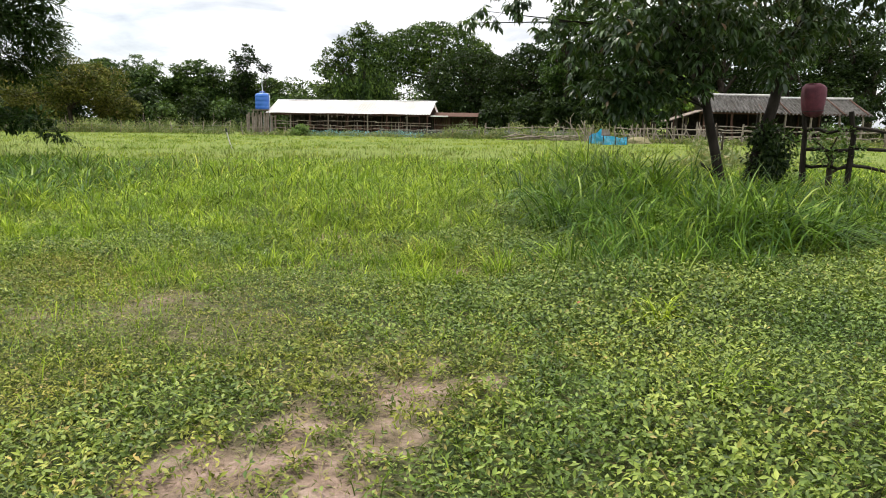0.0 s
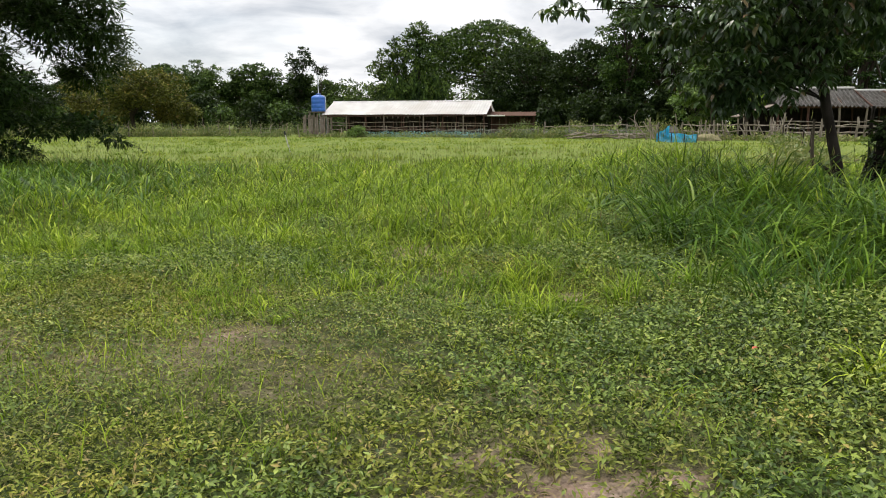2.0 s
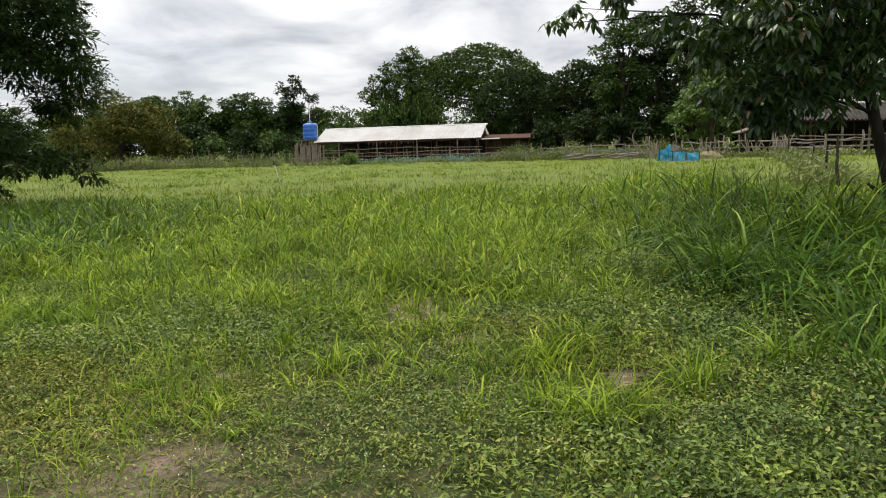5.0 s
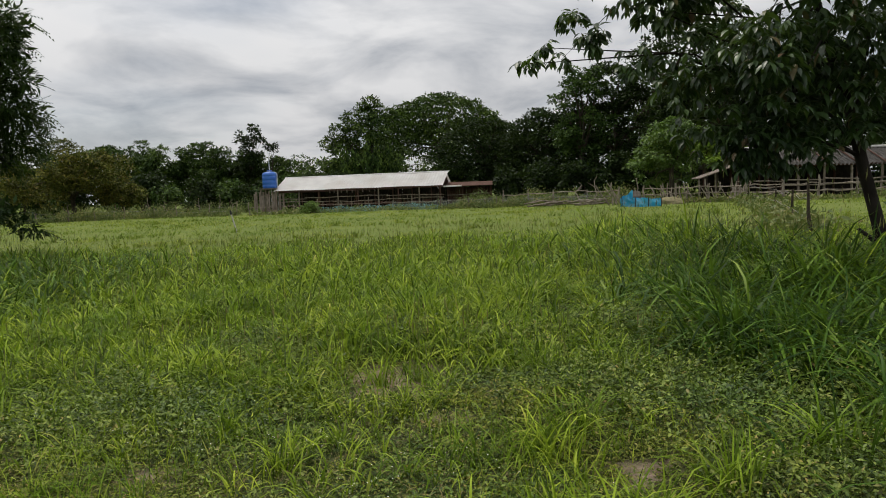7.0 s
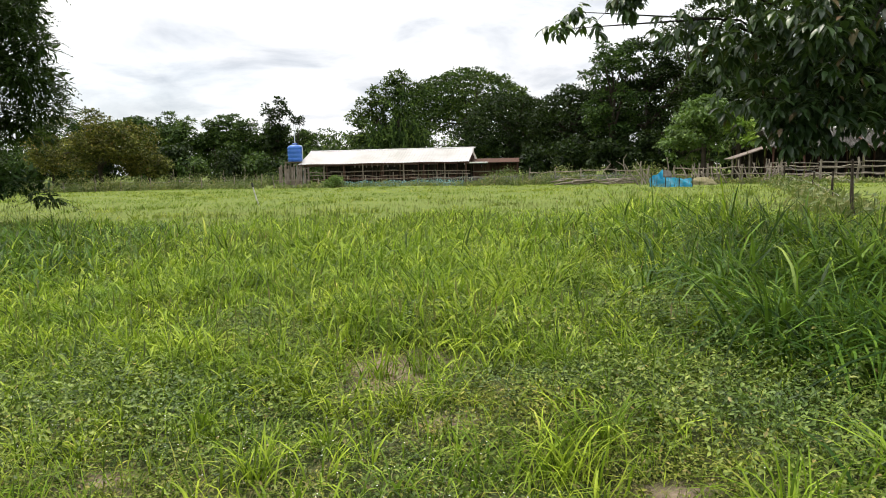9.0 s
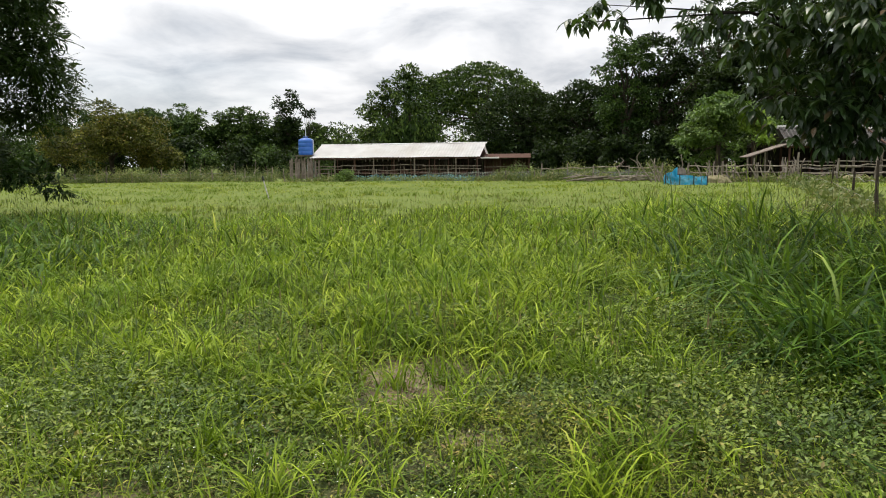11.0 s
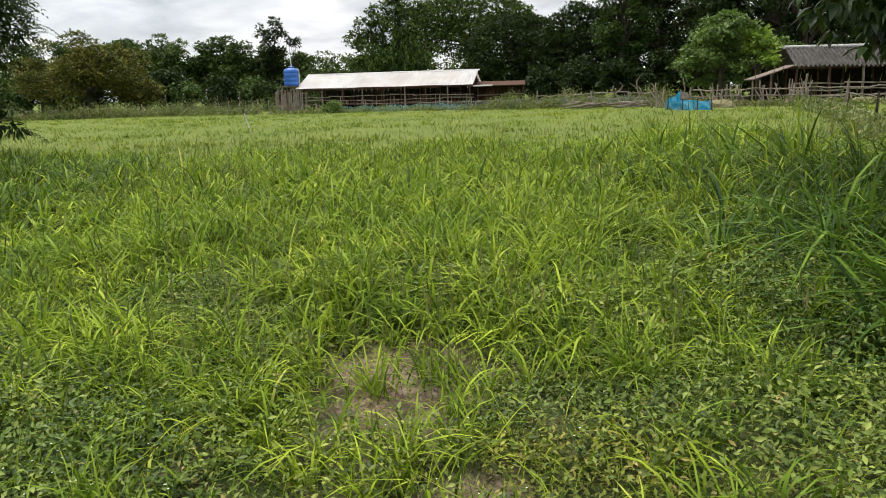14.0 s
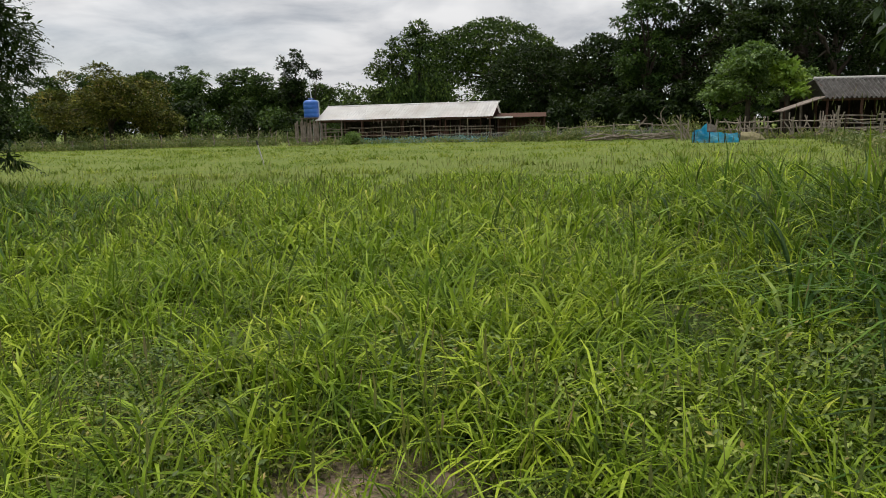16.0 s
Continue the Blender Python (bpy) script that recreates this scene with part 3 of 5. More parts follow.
def crown_clumps(rng, centre, radii, n, size, low=-0.35, fill=0.35):
    """Clump centres over a crown's shell, uneven, with a few inside."""
    out, sz = [], []
    while len(out) < n:
        d = rng.normal(0, 1, 3)
        d /= np.linalg.norm(d)
        if d[2] < low:
            continue
        r = rng.uniform(0.72, 1.0) if rng.uniform() > fill else rng.uniform(0.2, 0.75)
        out.append([centre[k] + d[k] * radii[k] * r for k in range(3)])
        sz.append(size * rng.uniform(0.65, 1.3))
    return out, sz


def tree(name, base, rng, trunk, clumps, sizes, count, leaf, mat, bark, label, droop=0.3, flat=0.65, fine=False, limbs=7, group="", shell=0.5, split_limbs=False, tufts=0, grow=None):
    """A tree: a tapered trunk, limbs that reach into the crown, and a crown of leaves in clumps. trunk: points and radii."""
    t = thing(name, Matrix.Translation(base), label, "tree", group)
    top = np.array(trunk[0][-1])
    order = rng.permutation(len(clumps))[:limbs]
    limb_bm = tube(trunk[0], trunk[1], 10)
    for k in order:
        c = np.array(clumps[k])
        f = rng.uniform(0.45, 1.0)
        i = f * (len(trunk[0]) - 1)
        a = np.array(trunk[0][int(i)]) * (1 - i % 1) + np.array(trunk[0][min(int(i) + 1, len(trunk[0]) - 1)]) * (i % 1)
        r0 = trunk[1][min(int(i), len(trunk[1]) - 1)] * (0.34 if split_limbs else 0.55)
        mid = a * 0.5 + c * 0.5 + np.array([0, 0, 0.12 * np.linalg.norm(c - a)]) + rng.normal(0, 0.05 * np.linalg.norm(c - a), 3)
        pts = [a, a * 0.72 + mid * 0.28, mid, mid * 0.4 + c * 0.6, c]
        rad = [r0, r0 * 0.8, r0 * 0.55, r0 * 0.35, r0 * 0.15]
        if split_limbs:
            part("limb", tube(pts, rad, 7), bark, t, smooth=True)
        else:
            tube_into(limb_bm, pts, rad, 6)
    part("trunk", limb_bm, bark, t, smooth=True)
    if grow:
        v, f = grow(rng, clumps, sizes)
    else:
        v, f = clump_leaves(rng, clumps, sizes, count, leaf[0], leaf[1], droop, flat, fine, shell=shell, tufts=tufts)
    part("crown", mesh_from("crown", v, f), mat, t)
    return t

# ---- the meadow ----
rs = np.random.RandomState


def herb_share(x, y):
    """Where the yellowish creeping herb takes over from the green weeds."""
    return np.clip(0.12 + 0.7 * ramp01(bareness(x, y), 0.0, 0.3) + 0.75 * ramp01(smooth_noise(x, y, 1.9, 47), 0.48, 0.75) + 0.6 * np.exp(-((x + 3.2) / 2.4) ** 2 - ((y - 6.4) / 2.2) ** 2) - 0.7 * ramp01(x, 0.6, 1.6) - 0.5 * ramp01(y, 7.5, 9.5), 0, 0.93)


def build_weeds():
    """Low weeds on short stalks that cover the worn ground: broad leaves, and a smaller yellowish herb in the thin places."""
    rng = rs(101)
    x, y = scatter(rng, 108000, -7.2, 6.4, -1.5, 12.0, lambda x, y: weed_cover(x, y) * ramp01(y, -1.5, 1.8))
    herb = rng.uniform(0, 1, len(x)) < herb_share(x, y)
    made = []
    for sel, name, mat, size, high, narrow in ((~herb, "ground_weeds", M_WEED, 0.95, 1.0, 0.45), (herb, "creeping_herbs", M_HERB, 0.9, 0.7, 0.42)):
        x1, y1 = x[sel], y[sel]
        n, k = len(x1), 6 if mat is M_WEED else 8
        tall = high * (0.03 + 0.10 * smooth_noise(x1, y1, 2.3, 43) + 0.06 * ramp01(x1, 0.4, 2.0) + 0.08 * ramp01(y1, 7.5, 10) * smooth_noise(x1, y1, 2.3, 43)) * rng.uniform(0.5, 1.4, n)
        px, py, h = np.repeat(x1, k), np.repeat(y1, k), np.repeat(tall, k) * np.tile(np.linspace(0.35, 1.05, k), n)
        a = np.tile(np.arange(k) * 2.4, n) + np.repeat(rng.uniform(0, 6.28, n), k)
        big = size * np.repeat(0.027 + 0.012 * smooth_noise(x1, y1, 1.2, 44) + 0.006 * ramp01(x1, 0.1, 1.6) + 0.005 * ramp01(y1, 7, 9), k) * rng.uniform(0.6, 1.3, n * k)
        out = 0.018 if name == "ground_weeds" else 0.03
        pos = np.stack([px + out * np.cos(a), py + out * np.sin(a), relief(px, py) + h], 1)
        axis = np.stack([np.cos(a), np.sin(a), rng.normal(0.1, 0.55, n * k)], 1)
        up = np.stack([rng.normal(0, 0.45, n * k), rng.normal(0, 0.45, n * k), np.ones(n * k)], 1)
        v, t = leaves(rng, pos, axis, up, big * 1.06, big * 1.06 * narrow, 0.35)
        made.append(part(name, mesh_from(name, v, t), mat))
    return made


weeds, herbs = build_weeds()
tagged(weeds, "low green broad-leaved weeds covering the worn ground", "weeds", kind="stuff")
tagged(herbs, "small yellowish creeping herbs on thin worn ground", "weeds", kind="stuff")


def build_litter():
    """Dry stalks and dead leaf on the bare and thin places."""
    rng = rs(102)
    x, y = scatter(rng, 60000, -7, 4, 1.5, 11, lambda x, y: np.clip(0.2 + 0.6 * bareness(x, y) + 0.7 * np.exp(-((x + 3.4) / 2.2) ** 2 - ((y - 7.2) / 2.0) ** 2), 0, 0.85))
    n = len(x)
    a = rng.uniform(0, 6.28, n)
    pos = np.stack([x, y, relief(x, y) + rng.uniform(0.003, 0.02, n)], 1)
    axis = np.stack([np.cos(a), np.sin(a), rng.normal(0.1, 0.3, n)], 1)
    up = np.stack([rng.normal(0, 0.4, n), rng.normal(0, 0.4, n), np.ones(n)], 1)
    ln = rng.uniform(0.02, 0.075, n)
    v, t = leaves(rng, pos, axis, up, ln, ln * rng.uniform(0.08, 0.3, n), 0.2)
    x, y = scatter(rng, 42000, -7, 2.0, 2.0, 10.5, lambda x, y: np.clip(0.2 + 0.4 * herb_share(x, y) + np.exp(-((x + 3.3) / 2.3) ** 2 - ((y - 6.8) / 2.2) ** 2), 0, 0.9))
    v2, t2 = blades(rng, x, y, rng.uniform(0.03, 0.10, len(x)), rng.uniform(0.003, 0.007, len(x)), 0.7, 2, 0.8)
    v, t = joined([(v, t), (v2, t2)])
    return part("dry_litter", mesh_from("dry_litter", v, t), M_WEED_DRY)


tagged(build_litter(), "dry stalks and dead leaf scraps on bare soil", "litter", kind="stuff")


def build_short_grass():
    """Thin short grass between the weeds, a little higher in tufts."""
    rng = rs(103)
    x, y = scatter(rng, 90000, -9, 7, -2, 11.5, lambda x, y: np.clip((0.12 + 0.75 * smooth_noise(x, y, 2.9, 51) ** 2) * (1 - 0.85 * ramp01(bareness(x, y), 0.25, 0.8)), 0, 1))
    n = len(x)
    h = (0.06 + 0.10 * smooth_noise(x, y, 1.5, 52) + 0.14 * ramp01(y, 5, 9)) * rng.uniform(0.5, 1.5, n)
    v, t = blades(rng, x, y, h, rng.uniform(0.004, 0.009, n), 0.45, 2, 0.5)
    return part("short_grass", mesh_from("short_grass", v, t), M_GRASS)


tagged(build_short_grass(), "thin short green grass growing between weeds", "grass", kind="stuff")


def build_flowers():
    """Tiny white flower heads over the weeds."""
    rng = rs(105)
    x, y = scatter(rng, 1200, -4.0, 1.5, 5.8, 8.8, lambda x, y: np.clip(smooth_noise(x, y, 2.4, 75) ** 2 * (0.15 + ramp01(-x, -0.6, 0.6)), 0, 1))
    n = len(x)
    top = np.stack([x, y, relief(x, y) + rng.uniform(0.08, 0.2, n)], 1)
    made = []
    for k in range(4):
        a = k * 1.571 + rng.uniform(0, 0.5, n)
        made.append(leaves(rng, top, np.stack([np.cos(a), np.sin(a), np.full(n, 0.35)], 1), np.tile([0.0, 0.0, 1.0], (n, 1)), rng.uniform(0.003, 0.0055, n), rng.uniform(0.003, 0.005, n)))
    v, t = joined(made)
    return part("tiny_flowers", mesh_from("tiny_flowers", v, t), M_PETAL)


tagged(build_flowers(), "tiny white flower heads scattered over the weeds", "flowers", kind="stuff")


def build_meadow():
    rng = rs(104)
    made = []
    lush_share = lambda x, y: 0.65 * ramp01(x, 1.8, 3.8) * ramp01(y, 6.0, 8.0) * (1 - ramp01(y, 13, 20)) + 0.9 * ramp01(-x, 5.0, 8) * ramp01(y, 11, 14.5) * (1 - ramp01(y, 20, 26))
    # the stand of grass, in tufts, finer and more bent where it is near, with loose blades between
    stands = []
    standing = lambda x, y: np.clip(grassiness(x, y) * (1 - 0.95 * ramp01(bareness(x, y), 0.1, 0.5)), 0, 1)
    x, y, a, share = tufted(rng, 17000, -11, 9, 5.0, 14.5, standing, 11, 0.085)
    stands.append((x, y, a, stand_height(x, y) * share * rng.uniform(0.5, 1.3, len(x)), rng.uniform(0.013, 0.026, len(x)) * (0.62 + 0.38 * ramp01(y, 8.5, 11)), 4))
    x, y = scatter(rng, 34000, -11, 9, 5.0, 14.5, standing)
    stands.append((x, y, None, stand_height(x, y) * rng.uniform(0.35, 0.9, len(x)), rng.uniform(0.008, 0.015, len(x)), 3))
    x, y, a, share = tufted(rng, 15000, -20, 18, 14.5, 29, lambda x, y: np.clip((0.3 + 0.8 * smooth_noise(x, y, 1.6, 61)) * (1 - 0.8 * ramp01(y + 5 * (smooth_noise(x, y, 0.8, 62) - 0.5), 21, 28)), 0, 1), 8, 0.16)
    stands.append((x, y, a, stand_height(x, y) * share * rng.uniform(0.55, 1.25, len(x)), rng.uniform(0.022, 0.042, len(x)), 3))
    for x, y, a, h, w, rows in stands:
        lush = rng.uniform(0, 1, len(x)) < np.clip(lush_share(x, y), 0, 0.97)
        for sel, mat, obname, label in ((~lush, M_GRASS, "meadow_grass", "knee-high yellow-green meadow grass"), (lush, M_LUSH, "lush_grass", "tall dark green lush grass with arching blades")):
            wid = w[sel] * (1.5 if mat is M_LUSH else 1.0)
            v, t = blades(rng, x[sel], y[sel], h[sel], wid, 0.36 if mat is M_GRASS else 0.42, rows, 0.85 if mat is M_GRASS else 1.0, None if a is None else a[sel])
            tagged(part(obname, mesh_from(obname, v, t), mat), label, "grass", kind="stuff")
    # broad arching blades of the tall stand before the fence and under the trees
    for x0, x1, y0, y1, n0, hh in ((1.8, 7.5, 7.4, 12.3, 2300, 0.92), (-13.5, -5.5, 12.5, 24, 2400, 0.66)):
        x, y, a, share = tufted(rng, n0, x0, x1, y0, y1, lambda x, y: np.clip((0.15 + 1.2 * smooth_noise(x, y, 2.0, 65) ** 2) * ramp01(np.abs(x), min(abs(x0), abs(x1)), min(abs(x0), abs(x1)) + 1.8) * (0.15 + 0.85 * ramp01(y + 1.6 * smooth_noise(x, y, 1.7, 67), y0 + 0.8, y0 + 2.6)), 0, 1), 11, 0.13)
        n = len(x)
        v, t = blades(rng, x, y, hh * share * rng.uniform(0.6, 1.1, n) * (0.7 + 0.45 * smooth_noise(x, y, 1.4, 66)) * (1 - 0.5 * ramp01(x, 4.2, 5.6)), rng.uniform(0.016, 0.032, n), 0.34, 5, 1.1, a)
        tagged(part("lush_grass", mesh_from("lush_grass", v, t), M_LUSH), "tall dark green lush grass with broad arching blades", "grass", kind="stuff")
    # flowering stalks that stand over the grass
    x, y = scatter(rng, 17000, -15, 14, 9, 26, lambda x, y: np.clip(smooth_noise(x, y, 0.9, 71) ** 2, 0, 1))
    n = len(x)
    h = stand_height(x, y) * rng.uniform(1.1, 1.5, n) + 0.05
    v1, t1 = blades(rng, x, y, h, np.full(n, 0.005), 0.12, 2, 0.12)
    tip = v1.reshape(n, 5, 3)[:, 4]
    ang = rng.uniform(0, 6.28, n)
    ax = np.stack([0.3 * np.cos(ang), 0.3 * np.sin(ang), np.ones(n)], 1)
    v2, t2 = leaves(rng, tip - ax * 0.03, ax, np.stack([np.cos(ang), np.sin(ang), np.zeros(n)], 1), rng.uniform(0.08, 0.16, n), rng.uniform(0.008, 0.016, n))
    v, t = joined([(v1, t1), (v2, t2)])
    tagged(part("grass_seed_heads", mesh_from("grass_seed_heads", v, t), M_SEED), "brownish seed heads on thin upright stalks", "grass", kind="stuff")
    # ranker tussocks that the grazing has left
    x, y, a, share = tufted(rng, 3600, -45, 34, 27, 64, lambda x, y: np.clip(1.3 * smooth_noise(x, y, 0.45, 83) ** 4, 0, 1), 11, 0.35)
    v, t = blades(rng, x, y, share * rng.uniform(0.16, 0.34, len(x)), rng.uniform(0.04, 0.07, len(x)), 0.5, 2, 0.7, a)
    tagged(part("pasture_tussocks", mesh_from("pasture_tussocks", v, t), M_PASTURE), "ranker green tussocks left standing in grazed pasture", "grass", kind="stuff")
    # grazed pasture out to the fence
    x, y = scatter(rng, 100000, -60, 45, 25, 74, lambda x, y: np.clip((0.3 + 0.7 * smooth_noise(x, y, 0.35, 81)) * (1.25 - 0.5 * ramp01(y, 30, 74)), 0, 1))
    n = len(x)
    h = (0.07 + 0.13 * smooth_noise(x, y, 0.5, 82) ** 2) * rng.uniform(0.6, 1.4, n)
    v, t = blades(rng, x, y, h, 0.018 + 0.0009 * (y - 20), 0.6, 2, 0.6)
    tagged(part("pasture_grass", mesh_from("pasture_grass", v, t), M_PASTURE), "short pale green grazed pasture grass", "grass", kind="stuff")


build_meadow()


def grass_tuft(x, y, n, height, width, seed, mat=M_GRASS, label="upright tuft of yellow-green grass among weeds", spread_r=0.12):
    rng = rs(seed)
    r, a = np.abs(rng.normal(0, spread_r, n)), rng.uniform(0, 6.28, n)
    v, t = blades(rng, x + r * np.cos(a), y + r * np.sin(a), height * rng.uniform(0.5, 1.15, n), rng.uniform(0.7, 1.2, n) * width, 0.38, 4, 0.7)
    tagged(part("grass_tuft", mesh_from("grass_tuft", v, t), mat), label, "grass tuft", group="grass tufts on the worn ground")


for k, (x, y, n, h, w) in enumerate([(0.36, 6.45, 90, 0.42, 0.012), (0.62, 6.6, 60, 0.36, 0.012), (0.15, 6.75, 50, 0.3, 0.011), (1.05, 6.9, 60, 0.4, 0.012), (0.27, 7.55, 70, 0.4, 0.012),
                                     (1.95, 5.0, 40, 0.33, 0.013), (1.75, 3.6, 26, 0.36, 0.012), (2.35, 7.4, 70, 0.6, 0.017), (1.75, 7.2, 50, 0.42, 0.014), (2.75, 7.9, 70, 0.7, 0.019), (3.1, 7.5, 60, 0.65, 0.018),
                                     (-0.55, 8.6, 60, 0.36, 0.011), (-1.25, 7.7, 60, 0.34, 0.011), (-1.7, 8.4, 70, 0.34, 0.011), (-0.72, 9.45, 46, 0.36, 0.012), (-0.42, 9.55, 30, 0.3, 0.011),
                                     (0.55, 9.3, 60, 0.36, 0.012), (1.2, 9.1, 40, 0.38, 0.013), (-1.35, 9.2, 60, 0.38, 0.012), (-1.9, 9.6, 50, 0.36, 0.012), (0.05, 4.02, 22, 0.2, 0.006), (-0.3, 4.4, 18, 0.14, 0.006),
                                     (1.9, 6.35, 26, 0.5, 0.016), (2.3, 6.05, 34, 0.5, 0.016), (2.6, 6.7, 50, 0.6, 0.018), (2.95, 7.0, 56, 0.65, 0.019), (3.35, 6.5, 50, 0.6, 0.018), (2.1, 6.95, 44, 0.55, 0.017), (3.6, 7.3, 56, 0.65, 0.019), (2.7, 9.4, 60, 0.75, 0.018), (3.3, 8.8, 60, 0.75, 0.018)]):
    lushy = x > 1.8 and y > 5.9
    if y < 4.5 and x < 1:
        grass_tuft(x, y, n, h, w, 500 + k, M_WEED_DRY, "small withered brown grass tuft on bare soil", 0.05)
        continue
    grass_tuft(x, y, n, h, w, 500 + k, M_LUSH if lushy else M_GRASS, "dense tuft of dark green arching grass" if lushy else "upright tuft of yellow-green grass among weeds", 0.24 if lushy else 0.12)

red_leaf_rng = rs(7)
v, t = leaves(red_leaf_rng, np.array([[1.42, 5.3, 0.16]]), np.array([[0.8, 0.3, 0.1]]), np.array([[0, 0.2, 1.0]]), np.array([0.07]), np.array([0.045]), 0.3, True)
tagged(part("fallen_leaf", mesh_from("fallen_leaf", v, t), M_LEAF_RED), "fallen red-brown leaf lying on green weeds", "leaf")


# ---- broad-leaved tree beside the near fence ----
def build_fork_tree():
    rng = rs(201)
    base = (6.04, 12.9, 0.05)
    trunk = ([(0.03, 0, -0.15), (-0.02, 0, 0.25), (-0.18, 0.02, 0.9), (-0.36, 0.05, 1.6), (-0.5, 0.1, 2.3), (-0.75, 0.2, 3.2), (-1.0, 0.3, 4.3), (-1.0, 0.4, 5.6)],
             [0.135, 0.098, 0.085, 0.078, 0.074, 0.064, 0.048, 0.028])
    clumps, sizes = [], []

    def add(x, y, z, s):
        clumps.append([x - base[0], y - base[1], z - base[2]])
        sizes.append(s)

    for x, y, z, s in [(3.6, 12.9, 2.25, 0.5), (4.0, 12.7, 2.0, 0.42), (4.3, 12.6, 1.95, 0.42), (4.7, 12.6, 1.9, 0.36), (3.85, 12.6, 1.82, 0.3), (5.1, 12.5, 2.15, 0.38), (4.4, 12.7, 2.3, 0.45), (4.3, 13.0, 2.6, 0.6), (3.3, 13.0, 2.8, 0.5), (4.8, 13.1, 2.35, 0.5), (3.9, 13.2, 3.2, 0.65), (4.7, 12.8, 3.1, 0.6), (5.3, 12.6, 2.7, 0.5),
                       (2.9, 13.6, 3.2, 0.32), (1.48, 14.3, 3.32, 0.17), (1.72, 14.3, 3.55, 0.17), (1.95, 14.2, 3.35, 0.2), (2.15, 14.2, 3.95, 0.24), (2.4, 14.0, 3.6, 0.26), (2.3, 14.2, 4.5, 0.28), (2.85, 14.0, 4.2, 0.32), (3.2, 13.7, 3.9, 0.45), (3.7, 13.9, 4.4, 0.6), (2.9, 14.2, 4.9, 0.4),
                       (3.6, 11.4, 2.75, 0.32), (3.25, 11.25, 2.45, 0.2), (3.6, 11.7, 3.1, 0.42), (4.1, 12.0, 3.0, 0.5), (4.6, 12.2, 3.5, 0.6), (3.75, 11.3, 2.35, 0.2),
                       (5.6, 12.5, 3.3, 0.6), (6.3, 12.7, 2.9, 0.5), (6.9, 12.9, 2.75, 0.5), (7.4, 13.1, 3.1, 0.5), (6.2, 13.2, 3.6, 0.7), (7.0, 13.4, 3.8, 0.7), (7.8, 13.3, 3.7, 0.55), (8.4, 13.5, 3.4, 0.4), (6.6, 12.6, 2.35, 0.3), (8.9, 13.2, 3.9, 0.5)]:
        add(x, y, z, s)
    c2, s2 = crown_clumps(rng, (0.1, 0.6, 4.9), (2.9, 2.6, 2.0), 34, 0.62, -0.45, 0.3)
    clumps += c2
    sizes += s2
    t = tree("broadleaf_tree", base, rng, trunk, clumps, sizes, 20500, (0.15, 0.066), M_LEAF_NEAR, M_SHADED_WOOD, "dark green broad-leaved tree with two leaning trunks in tall grass", limbs=22, split_limbs=True,
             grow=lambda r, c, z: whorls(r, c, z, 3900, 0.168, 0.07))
    part("second_trunk", tube([(0.62, 0.35, -0.15), (0.66, 0.35, 0.4), (0.8, 0.38, 1.1), (1.0, 0.4, 1.8), (1.15, 0.45, 2.5), (1.5, 0.5, 3.6), (1.7, 0.6, 4.6)], [0.16, 0.12, 0.108, 0.1, 0.088, 0.065, 0.04], 10), M_SHADED_WOOD, t, smooth=True)
    part("low_branch", tube([(-0.04, 0.0, 0.35), (-0.26, -0.04, 0.62), (-0.5, -0.08, 0.78)], [0.045, 0.035, 0.02], 6), M_SHADED_WOOD, t, smooth=True)
    # dark climber wrapped about the second trunk
    v, f = clump_leaves(rng, [[0.85, 0.2, 0.85], [1.0, 0.25, 1.15], [0.8, 0.3, 0.5], [1.1, 0.3, 0.75], [0.75, 0.2, 1.3]], [0.34, 0.34, 0.32, 0.3, 0.24], 2600, 0.09, 0.05, 0.3, 1.0, False, shell=0.2)
    part("climber", mesh_from("climber", v, f), M_LEAF_DARK, t, "dark green climber round the trunk")
    return t


build_fork_tree()


